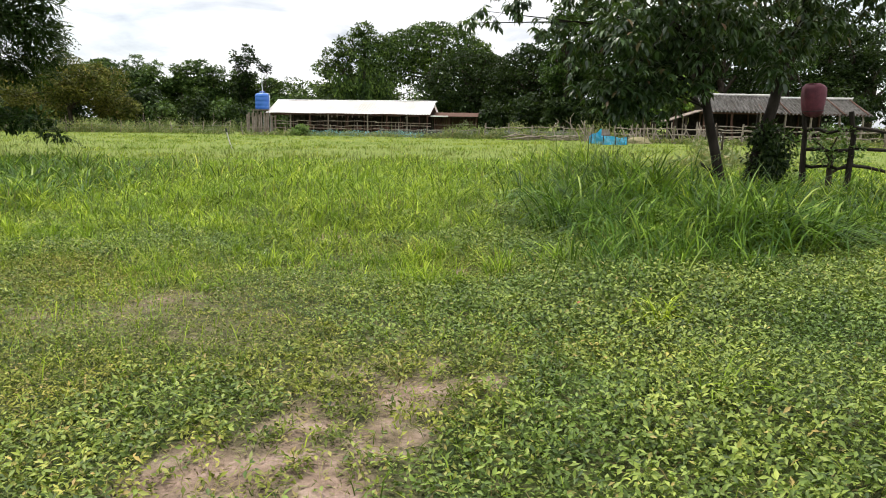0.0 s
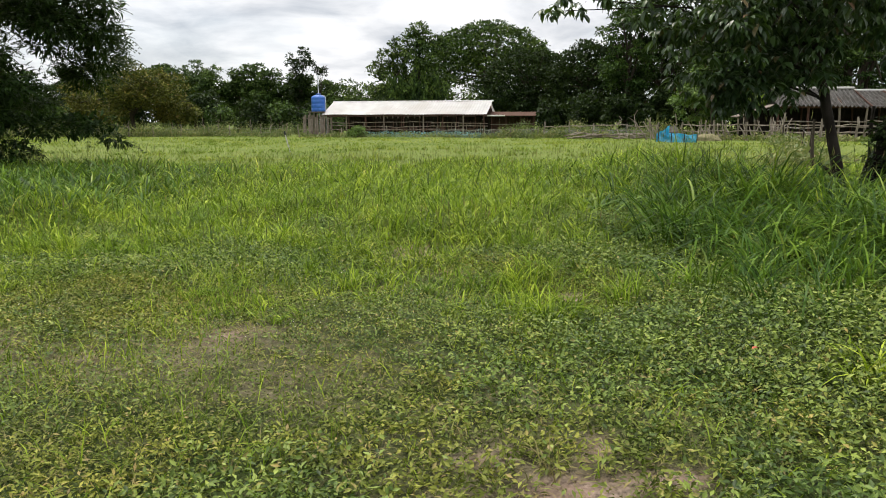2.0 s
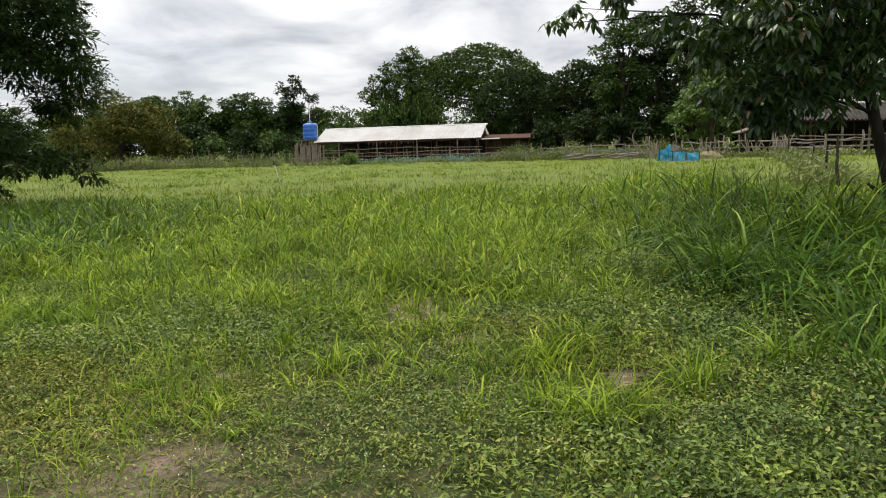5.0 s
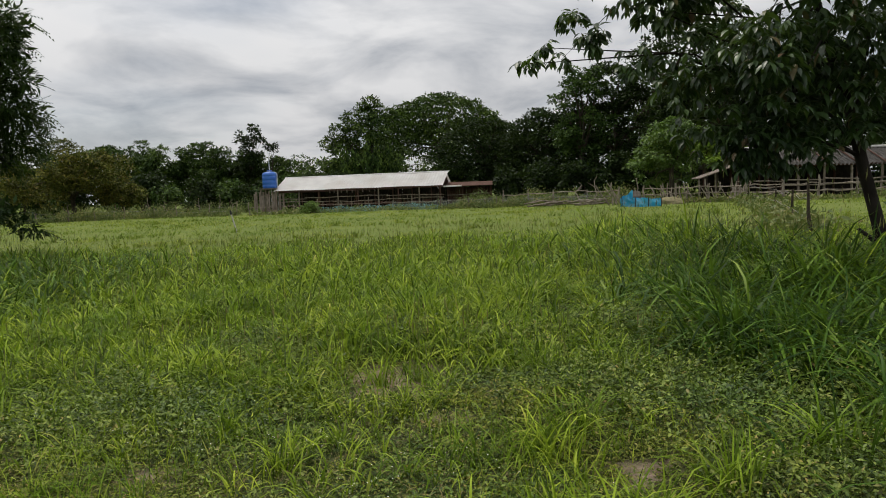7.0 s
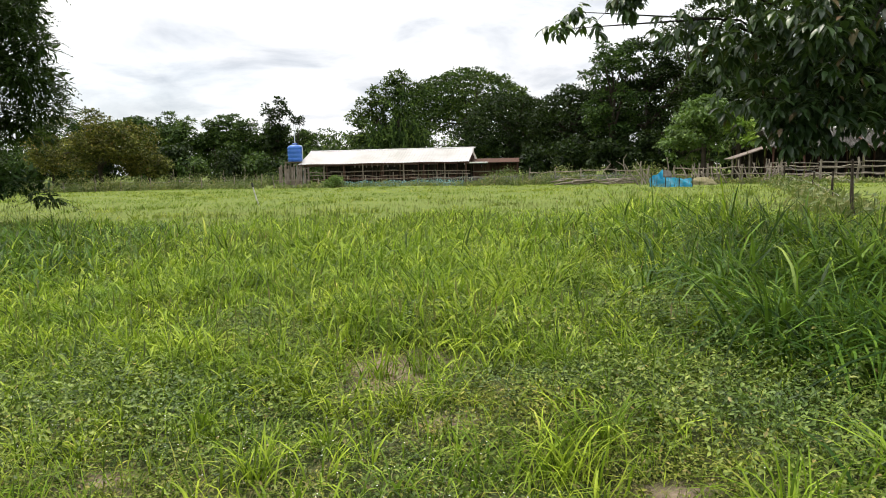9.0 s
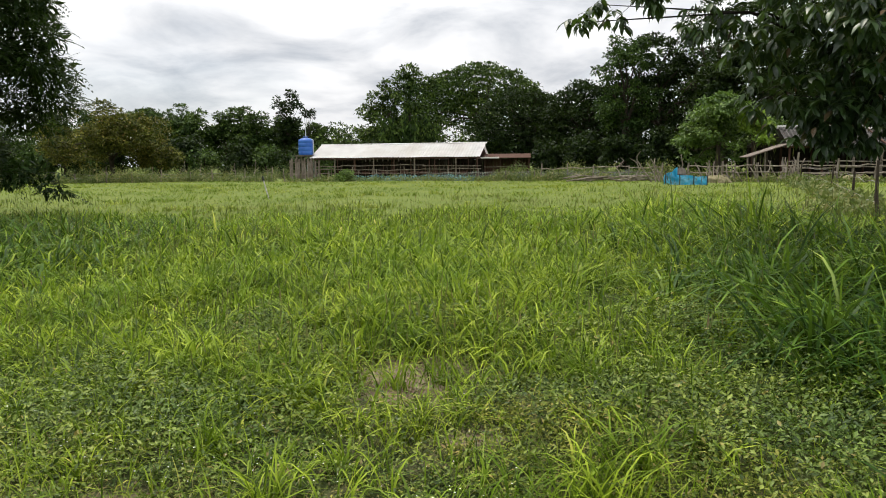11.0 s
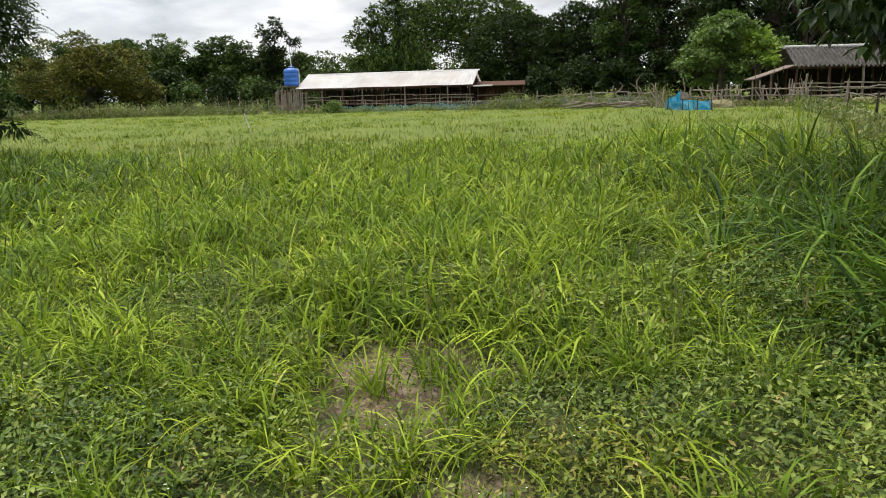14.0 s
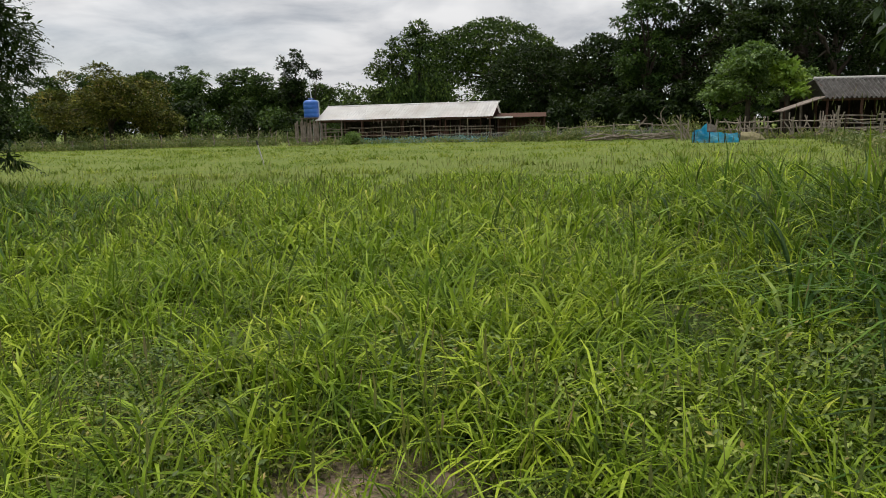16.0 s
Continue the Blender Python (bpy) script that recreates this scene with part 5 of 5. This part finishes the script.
def build_tank():
    tw = thing("tank_stand", pose(-13.4, 81.4, 0, 0, 0, -10), "timber stand of posts and planks carrying a water tank", "stand")
    for x in (-0.75, 0.75):
        for y in (-0.7, 0.7):
            part("post", box((x - 0.07, y - 0.07, -0.1), (x + 0.07, y + 0.07, 2.32)), M_WOOD, tw)
    for y in (-0.7, 0.7):
        part("brace", tube([(-0.75, y, 0.4), (0.75, y, 2.0)], [0.035, 0.035], 6), M_WOOD, tw)
        part("beam", box((-0.9, y - 0.06, 2.32), (0.9, y + 0.06, 2.42)), M_WOOD, tw)
    for k in range(7):
        part("plank", box((-0.9 + k * 0.26, -0.9, 2.42), (-0.9 + k * 0.26 + 0.24, 0.9, 2.47), 0.006), M_WOOD, tw)
    tk = thing("water_tank", pose(-13.4, 81.4, 2.47), "blue plastic water tank with ribbed sides on a stand", "tank")
    prof = [(r * 1.04, z * 0.98) for r, z in [(0.66, 0.0), (0.71, 0.05), (0.71, 0.36), (0.685, 0.40), (0.71, 0.44), (0.71, 0.80), (0.685, 0.84), (0.71, 0.88), (0.71, 1.24), (0.685, 1.28), (0.71, 1.32), (0.70, 1.52), (0.6, 1.66), (0.36, 1.76), (0.24, 1.78)]]
    bm = bmesh.new()
    rings = [[bm.verts.new((r * math.cos(a), r * math.sin(a), z)) for a in [2 * math.pi * k / 28 for k in range(28)]] for r, z in prof]
    for a, b in zip(rings, rings[1:]):
        for k in range(28):
            bm.faces.new((a[k], a[(k + 1) % 28], b[(k + 1) % 28], b[k]))
    bm.faces.new(rings[0][::-1])
    bm.faces.new(rings[-1])
    part("shell", bm, M_TANK, tk, smooth=True)
    part("lid", tube([(0, 0, 1.785), (0, 0, 1.86), (0, 0, 1.9)], [0.27, 0.27, 0.2], 18), M_LID, tk, "dark blue screw lid")
    part("pipe", tube([(0.8, -0.1, -2.4), (0.8, -0.1, 1.5), (0.72, -0.08, 1.62), (0.5, -0.05, 1.66)], [0.04, 0.04, 0.04, 0.04], 8), M_PIPE, tk, "pale plastic pipe")
    ps = thing("pole", pose(-13.45, 82.3, 0), "thin pale upright pole behind a blue tank", "pole")
    part("shaft", tube([(0, 0, -0.2), (0.03, 0, 2.5), (-0.06, 0, 4.6), (-0.12, 0, 6.3)], [0.06, 0.055, 0.045, 0.035], 7), M_PIPE, ps)
    # pale board wall below
    wl = thing("board_wall", pose(-14.95, 80.55, 0, 0, 0, -10), "pale bleached board wall under a tank stand", "wall")
    rng = rs(503)
    for k in range(17):
        if k in (2, 6, 9, 13, 15):
            continue
        part("board", box((k * 0.19, -0.02 + rng.uniform(-.015, .015), 0.0), (k * 0.19 + 0.175, 0.02, 2.15 + rng.uniform(-.45, .1)), 0.004), M_PLANK, wl)
    for z in (0.6, 1.7):
        part("batten", box((-0.05, 0.022, z), (3.25, 0.06, z + 0.07)), M_WOOD, wl)


build_tank()


# ---- the tiled hut ----
HUT = pose(21.4, 50.2, 0, 0, 0, 2.0)


def build_hut():
    rng = rs(510)
    h = thing("hut", HUT, "low open timber hut with a weathered grey corrugated roof", "hut")

    def roof(name, x0, x1, skew, y0, z0, y1, z1, label=""):
        bm = bmesh.new()
        waves = int((x1 - x0) / 0.28)
        nx, rows = waves * 6, []
        for f in (0, 0.33, 0.335, 0.66, 0.665, 1.0):
            lap = 0.03 * (f in (0.335, 0.665))
            rows.append([bm.verts.new((x0 + (x1 - x0) * i / nx + skew * f, y0 + (y1 - y0) * f, z0 + (z1 - z0) * f + 0.075 * math.sin(i * math.pi / 3) - lap + 0.03 * math.sin(0.9 * i / nx * 6))) for i in range(nx + 1)])
        for a, b in zip(rows, rows[1:]):
            for i in range(nx):
                bm.faces.new((a[i], a[i + 1], b[i + 1], b[i]))
        bmesh.ops.solidify(bm, geom=bm.faces[:], thickness=0.025)
        part(name, bm, M_FIBRE, h, label)

    roof("roof_front", 0.0, 5.9, 0.8, -0.5, 2.22, 2.4, 3.42, "grey corrugated roof slope")
    roof("roof_back", 0.0, 5.9, 0.8, 5.3, 2.22, 2.4, 3.42)
    roof("roof_front", 5.6, 12.7, 0.3, -0.3, 2.12, 2.7, 3.28, "grey corrugated roof slope")
    roof("roof_back", 5.6, 12.7, 0.3, 5.7, 2.12, 2.7, 3.28)
    part("ridge", tube([(0.75, 2.4, 3.46), (6.7, 2.4, 3.48)], [0.1, 0.1], 8), M_RIDGE, h, "pale ridge tiles")
    part("ridge", tube([(5.95, 2.7, 3.32), (13.0, 2.7, 3.36)], [0.1, 0.1], 8), M_RIDGE, h, "pale ridge tiles")
    for x in (0.3, 2.4, 4.4, 6.2, 8.2, 10.2, 12.0):
        for y in (-0.1, 4.9):
            pts, rad = wobbly(rng, (x, y, -0.1), (x + rng.uniform(-.08, .08), y, 2.25), 4, 0.03, 0.08, 0.07)
            part("post", tube(pts, rad, 7), M_POLE if y < 0 and x > 4 else M_RUSTWOOD, h)
        part("rafter", tube([(x + 0.2, -0.4, 2.18), (x + 0.6, 2.4, 3.3)], [0.05, 0.05], 5), M_RUSTWOOD, h)
    part("eave_beam", box((0, -0.15, 2.08), (12.3, -0.03, 2.2)), M_RUSTWOOD, h)
    # back boards coloured near black to stand in for shade under the hut roof
    for k in range(33):
        part("wall_board", box((k * 0.37, 4.95, 0), (k * 0.37 + 0.35, 5.0, 2.2), 0.004), M_SHADED_WOOD, h)
    for z in (0.5, 0.85, 1.2):
        for i in range(4):
            pts, rad = wobbly(rng, (0.2 + i * 3.0, -0.2, z + rng.uniform(-.08, .08)), (3.2 + i * 3.0, -0.2, z + rng.uniform(-.08, .08)), 4, 0.03, 0.045, 0.035)
            part("rail", tube(pts, rad, 6), M_POLE, h)
    bm = box((0, 0, 0), (2.7, 1.2, 0.06), 0.008)
    bmesh.ops.rotate(bm, verts=bm.verts[:], cent=(0, 0, 0), matrix=Matrix.Rotation(radians(-17), 3, "Y"))
    bmesh.ops.translate(bm, verts=bm.verts[:], vec=(-2.4, -0.3, 1.5))
    part("side_awning", bm, M_PLANK, h, "pale sloping side awning")
    for x, z in ((-2.2, 1.5), (-1.1, 1.85)):
        part("awning_post", tube([(x, 0.2, -0.1), (x + .03, 0.2, 0.8), (x, 0.2, z)], [0.06, 0.055, 0.05], 6), M_POLE, h)


build_hut()


def stick_pile(x, y, n, length, seed, label):
    """Poles leaned together beside the hut."""
    rng = rs(seed)
    p = thing("stick_pile", pose(x, y, 0), label, "sticks")
    for k in range(n):
        bx, by = rng.uniform(-1.3, 1.3), rng.uniform(-0.25, 0.25)
        L = length * rng.uniform(0.6, 1.1)
        tx = bx + rng.normal(0, 0.35)
        pts, rad = wobbly(rng, (bx, by, -0.05), (tx, by + 0.35, L), 4, 0.05, 0.05 * rng.uniform(0.7, 1.3), 0.03)
        part("stick", tube(pts, rad, 6), M_POLE if k % 3 else M_WOOD, p)


stick_pile(20.2, 48.4, 22, 1.5, 520, "bundle of bare grey sticks leaned beside a hut")
stick_pile(17.4, 49.2, 14, 1.25, 521, "row of bare leaning sticks beside a fence")
stick_pile(14.0, 50.4, 9, 1.7, 522, "thin bare upright branches beside a fence")


def log_pile(x, y, rz, n, seed):
    rng = rs(seed)
    p = thing("branch_heap", pose(x, y, 0, 0, 0, rz), "heap of pale cut branches lying along a fence", "branches")
    for k in range(n):
        z = 0.08 + 0.09 * (k // 4)
        a = rng.uniform(-1.8, 0.2)
        pts, rad = wobbly(rng, (a, rng.uniform(-.4, .4), z), (a + rng.uniform(1.2, 2.2), rng.uniform(-.4, .4), z + rng.uniform(0, .18)), 5, 0.05, 0.05, 0.028)
        part("branch", tube(pts, rad, 6), M_POLE, p)


for k, (x, y, rz) in enumerate([(21.2, 47.6, 0), (23.6, 48.0, 5), (17.0, 50.2, -8), (13.0, 53.4, 6), (10.2, 55.0, -4)]):
    log_pile(x, y, rz, 13, 530 + k)


# ---- fences ----
def fence(name, posts, rails, seed, label, mat, r=0.05, crook=0.03, droop=0.04):
    """Crooked posts, each with its own height, and sagging rails between them at the given heights."""
    rng = rs(seed)
    f = thing(name, pose(posts[0][0], posts[0][1], 0), label, "fence")
    ox, oy = posts[0][0], posts[0][1]
    up = lambda p: rise_at(p[0], p[1]) - rise_at(ox, oy)
    for x, y, h in posts:
        pts, rad = wobbly(rng, (x - ox, y - oy, up((x, y)) - 0.15), (x - ox + rng.uniform(-.08, .08), y - oy, up((x, y)) + h), 5, crook, r * rng.uniform(0.85, 1.3), r * 0.75)
        part("post", tube(pts, rad, 7), mat[int(rng.randint(0, len(mat)))], f)
    for a, b in zip(posts, posts[1:]):
        for z, rr, m in rails:
            pts, rad = wobbly(rng, (a[0] - ox, a[1] - oy, up(a) + min(z, a[2]) + rng.uniform(-.05, .05)), (b[0] - ox, b[1] - oy, up(b) + min(z, b[2]) + rng.uniform(-.05, .05)), 5, crook * 0.8, rr, rr * 0.85)
            pts[2] = (pts[2][0], pts[2][1], pts[2][2] - droop)
            part("rail" if rr > 0.012 else "wire", tube(pts, rad, 5), m, f)
    return f


fr = rs(540)
left_posts = [(x + fr.uniform(-.3, .3), 72.5 + 0.03 * x + fr.uniform(-.3, .3), fr.uniform(0.8, 1.35)) for x in np.arange(-60, -13, 2.5)]
fence("wire_fence", left_posts, [(0.45, 0.008, M_ROPE), (0.8, 0.008, M_ROPE)], 541, "old wire fence on crooked grey wooden posts", [M_WOOD, M_POLE])
mid_posts = [(x + fr.uniform(-.25, .25), 69.5 - max(0, x) * 0.95 + fr.uniform(-.2, .2), fr.uniform(0.85, 1.3)) for x in np.arange(-13.5, 8, 2.1)]
fence("net_fence", mid_posts, [(0.7, 0.022, M_POLE)], 542, "pole fence with sagging nets in front of a shed", [M_WOOD, M_POLE])
pole_posts = [(x + fr.uniform(-.2, .2), 62.5 - (x - 8) * 1.35 + fr.uniform(-.2, .2), fr.uniform(1.05, 1.35)) for x in np.arange(8, 16.5, 1.7)]
fence("pole_fence", pole_posts, [(0.55, 0.035, M_POLE), (0.95, 0.035, M_POLE)], 543, "rough pole fence of bare crooked branches", [M_POLE, M_WOOD], 0.06)
hut_posts = [(15.8, 51.0, 1.2), (17.3, 49.6, 1.3), (18.9, 48.4, 1.2), (20.6, 46.8, 1.75), (22.6, 46.2, 1.4), (24.6, 45.8, 1.5), (26.8, 45.6, 1.3), (29.0, 45.2, 1.4), (31.4, 45.0, 1.3), (34, 44.8, 1.3), (37, 44.5, 1.3)]
fence("pole_fence", hut_posts, [(0.6, 0.04, M_POLE), (1.0, 0.04, M_POLE)], 544, "rough pole fence of pale branches before a hut", [M_POLE, M_WOOD], 0.075)
side_posts = [(9.3, 20.4, 1.5), (12.2, 26.5, 1.15), (15.1, 33.0, 1.15), (18.2, 41.5, 1.2)]
fence("wire_fence", side_posts, [(0.55, 0.006, M_ROPE), (1.0, 0.006, M_ROPE)], 545, "dark thin posts of a wire fence in long grass", [M_BARK_DARK], 0.04)
near_posts = [(8.45, 14.6, 1.85), (9.1, 14.1, 1.8), (10.6, 13.7, 1.7), (12.4, 13.4, 1.7)]
fence("rail_fence", near_posts, [(0.75, 0.035, M_SHADED_WOOD), (1.08, 0.04, M_SHADED_WOOD), (1.45, 0.04, M_SHADED_WOOD)], 546, "dark crooked pole fence in the shade of a tree", [M_SHADED_WOOD], 0.06, 0.04, 0.05)
fence("rail_fence", [(7.9, 15.6, 1.75), (8.25, 15.2, 1.5)], [(0.6, 0.02, M_SHADED_WOOD)], 547, "two dark crooked posts joined by a thin rail", [M_SHADED_WOOD], 0.045)


def net(name, pts, h0, h1, seed, mat, label):
    """A sagging net along a line of points."""
    rng = rs(seed)
    bm = bmesh.new()
    rows = [[], [], []]
    for (x, y), (x2, y2) in zip(pts, pts[1:]):
        for k in range(8):
            f = k / 8
            lift = rise_at(x + (x2 - x) * f, y + (y2 - y) * f)
            top = h1 - 0.14 * math.sin(math.pi * f) + rng.uniform(-.05, .05)
            for j, z in enumerate((h0, (h0 + top) / 2, top)):
                rows[j].append(bm.verts.new((x + (x2 - x) * f + rng.uniform(-.05, .05), y + (y2 - y) * f + rng.uniform(-.12, .12) * (j < 2), lift + z)))
    for a, b in zip(rows, rows[1:]):
        for i in range(len(a) - 1):
            bm.faces.new((a[i], a[i + 1], b[i + 1], b[i]))
    bmesh.ops.solidify(bm, geom=bm.faces[:], thickness=0.01)
    return tagged(part(name, bm, mat), label, "net")


net("fence_net", [(p[0], p[1] - 0.12) for p in mid_posts[3:9]], 0.0, 0.62, 550, M_NET_TEAL, "faded teal net sagging along a fence")
net("fence_net", [(p[0], p[1] - 0.12) for p in mid_posts[6:]], 0.05, 0.85, 551, M_NET, "grey-green net sagging along a fence")
net("fence_net", [(p[0], p[1] - 0.12) for p in pole_posts[:5]], 0.05, 0.8, 552, M_NET, "grey-green net sagging along a pole fence")


def build_scrub():
    """Tangled weeds and dead stems along the fences."""
    rng = rs(560)
    back_line = [(x, 84.5, 1) for x in range(-66, -10, 4)]
    wood_line = [(6, 78, 1), (12, 70, 1), (18, 62, 1), (30, 57, 1), (48, 56, 1)]
    lines = [(back_line, 2400, 1.7), (wood_line, 1500, 1.5), (left_posts, 3000, 1.15), (mid_posts, 1300, 0.5), (pole_posts, 900, 0.6), (hut_posts, 900, 0.55), (side_posts, 600, 0.6), (mid_posts[8:] + pole_posts[:3], 1100, 0.95)]
    made = []
    for posts, n, h in lines:
        p = np.array(posts)
        i = rng.uniform(0, len(p) - 1.001, n)
        k = i.astype(int)
        f = (i - k)[:, None]
        at = p[k, :2] * (1 - f) + p[k + 1, :2] * f + np.stack([rng.normal(0, 0.3, n), rng.normal(0.5, 0.7, n)], 1)
        hh = h * (0.35 + 0.9 * smooth_noise(at[:, 0], at[:, 1], 1.0, 61)) * rng.uniform(0.3, 1.0, n)
        for j in range(4):
            pos = np.stack([at[:, 0] + rng.normal(0, 0.14, n), at[:, 1] + rng.normal(0, 0.14, n), relief(at[:, 0], at[:, 1]) + hh * rng.uniform(0.05, 1, n)], 1)
            ax = rng.normal(0, 1, (n, 3)) + [0, 0, 0.5]
            made.append(leaves(rng, pos, ax, rng.normal(0, 0.6, (n, 3)) + [0, 0, 1], rng.uniform(0.12, 0.3, n), rng.uniform(0.04, 0.14, n)))
        made.append(blades(rng, at[:, 0], at[:, 1], hh * 1.2, np.full(n, 0.03), 0.3, 2, 0.4))
    v, t = joined(made)
    tagged(part("fence_scrub", mesh_from("fence_scrub", v, t), M_SCRUB), "tangled olive weeds and dead stems along old fences", "weeds", kind="stuff")


build_scrub()


# bare crooked stems that stand along the left fence
for k, (x, y, h) in enumerate([(-30.5, 73.6, 1.5), (-23.0, 73.4, 1.9), (-21.6, 73.0, 1.6), (-18.6, 73.2, 1.7), (-16.6, 72.6, 2.0), (-15.6, 73.0, 1.5), (-26.5, 73.8, 1.4), (12.2, 54.6, 1.6), (13.2, 53.9, 2.0)]):
    rng = rs(570 + k)
    sn = thing("bare_stem", pose(x, y, 0), "bare crooked pale stem standing by a fence", "dead stem", "bare stems along the fence")
    pts, rad = wobbly(rng, (0, 0, -0.1), (rng.uniform(-.4, .4), 0, h), 6, 0.09, 0.05, 0.02)
    part("stem", tube(pts, rad, 6), M_POLE, sn)
    pts2, rad2 = wobbly(rng, pts[3], (pts[3][0] + rng.choice([-1, 1]) * 0.5, 0.1, pts[3][2] + 0.35), 4, 0.05, 0.03, 0.012)
    part("twig", tube(pts2, rad2, 5), M_POLE, sn)

# leaning stake with a black cap in the pasture
stake = thing("stake", pose(-8.15, 38.4, 0), "pale leaning stake with a black top in the pasture", "stake")
part("shaft", tube([(0.26, 0, -0.1), (0.12, 0, 0.38), (0.02, 0, 0.8)], [0.034, 0.032, 0.03], 7), M_RIDGE, stake)
part("cap", tube([(0.02, 0, 0.8), (0.0, 0, 0.88), (-0.02, 0, 1.0)], [0.045, 0.05, 0.035], 8), M_BLACK, stake, "black rubber top")


# blue tarpaulin enclosure by the pole fence
def build_tarp():
    rng = rs(580)
    t = thing("tarpaulin_pen", pose(12.5, 45.2, 0, 0, 0, -18), "crumpled cyan tarpaulin sheet round a small pen", "tarpaulin")

    def sheet(a, b, h0, h1, seed):
        r = rs(seed)
        bm = bmesh.new()
        rows, nx = [], 22
        for j in range(7):
            row = []
            for i in range(nx + 1):
                f, g = i / nx, j / 6
                top = h0 + (h1 - h0) * f + 0.05 * math.sin(9 * f + seed)
                row.append(bm.verts.new((a[0] + (b[0] - a[0]) * f, a[1] + (b[1] - a[1]) * f + 0.06 * math.sin(14 * f + 5 * g + seed) + r.uniform(-.025, .025), 0.02 + top * g)))
            rows.append(row)
        for p, q_ in zip(rows, rows[1:]):
            for i in range(nx):
                bm.faces.new((p[i], p[i + 1], q_[i + 1], q_[i]))
        bmesh.ops.solidify(bm, geom=bm.faces[:], thickness=0.012)
        return bm

    part("front_sheet", sheet((0, 0), (2.15, 0), 0.5, 0.46, 581), M_TARP, t, "cyan tarpaulin sheet")
    part("side_sheet", sheet((0, 0), (0.15, 1.3), 0.5, 0.7, 582), M_TARP, t)
    part("back_sheet", sheet((0.1, 1.3), (2.15, 1.2), 0.5, 0.42, 583), M_TARP, t)
    part("raised_flap", sheet((-0.12, 0.05), (0.6, 0.12), 0.5, 0.95, 584), M_TARP, t)
    for x, h in ((-0.02, 0.8), (0.72, 0.62), (1.45, 0.56), (2.15, 0.56)):
        part("post", tube([(x, -0.05, -0.1), (x + 0.02, -0.05, 0.4), (x, -0.05, h)], [0.03, 0.03, 0.025], 6), M_BLACK, t)
    # grey stump behind
    st = thing("tree_stump", pose(13.7, 46.7, 0), "grey-brown weathered tree stump behind blue tarpaulin", "stump")
    pts, rad = wobbly(rng, (0, 0, -0.1), (0.05, 0, 0.78), 5, 0.03, 0.5, 0.36)
    part("stump", tube(pts, rad, 12), M_STUMP, st)
    part("root", tube([(0.25, -0.2, 0.45), (0.65, -0.3, 0.22), (0.95, -0.35, -0.03)], [0.18, 0.13, 0.06], 7), M_STUMP, st)


build_tarp()


def straw_heap(x, y, rx, h, seed):
    rng = rs(seed)
    bm = bmesh.new()
    bmesh.ops.create_icosphere(bm, subdivisions=4, radius=1.0)
    for v in bm.verts:
        k = 1 + 0.16 * noise.noise(v.co * 2.3 + Vector((seed, 0, 0))) + 0.08 * noise.noise(v.co * 7.0)
        v.co = Vector((v.co.x * rx * k, v.co.y * rx * 0.7 * k, max(v.co.z, -0.1) * h * k))
    ob = part("straw_heap", bm, M_STRAW, smooth=True)
    ob.matrix_basis = pose(x, y, rise_at(x, y))
    tagged(ob, "low heap of old straw beside a fence", "straw")


straw_heap(16.4, 48.0, 0.9, 0.45, 590)
straw_heap(24.4, 47.6, 1.2, 0.4, 591)


# maroon bag hung upside down on a fence post
def build_bag():
    bm = bmesh.new()
    prof = [(0.02, 0.62), (0.17, 0.61), (0.225, 0.55), (0.24, 0.40), (0.225, 0.22), (0.205, 0.08), (0.15, 0.0), (0.05, -0.03)]
    rings = []
    for r, z in prof:
        rings.append([bm.verts.new(((r + 0.018 * math.sin(5 * a + 6 * z)) * math.cos(a) * 1.08, (r + 0.012 * math.sin(4 * a + 9 * z)) * math.sin(a) * 0.8, z + 0.02 * math.sin(3 * a))) for a in [2 * math.pi * k / 24 for k in range(24)]])
    for a, b in zip(rings, rings[1:]):
        for k in range(24):
            bm.faces.new((a[k], a[(k + 1) % 24], b[(k + 1) % 24], b[k]))
    bm.faces.new(rings[0])
    bm.faces.new(rings[-1][::-1])
    b_ = thing("bag", pose(8.55, 14.55, 1.72, 4, -5, 10), "maroon cloth bag pulled over the top of a fence post", "bag")
    part("cloth", bm, M_MAROON, b_, smooth=True)
    part("drawstring", tube([(0.23 * math.cos(a), 0.17 * math.sin(a), 0.1) for a in [2 * math.pi * k / 20 for k in range(21)]], [0.008] * 21, 5), M_BLACK, b_)


build_bag()
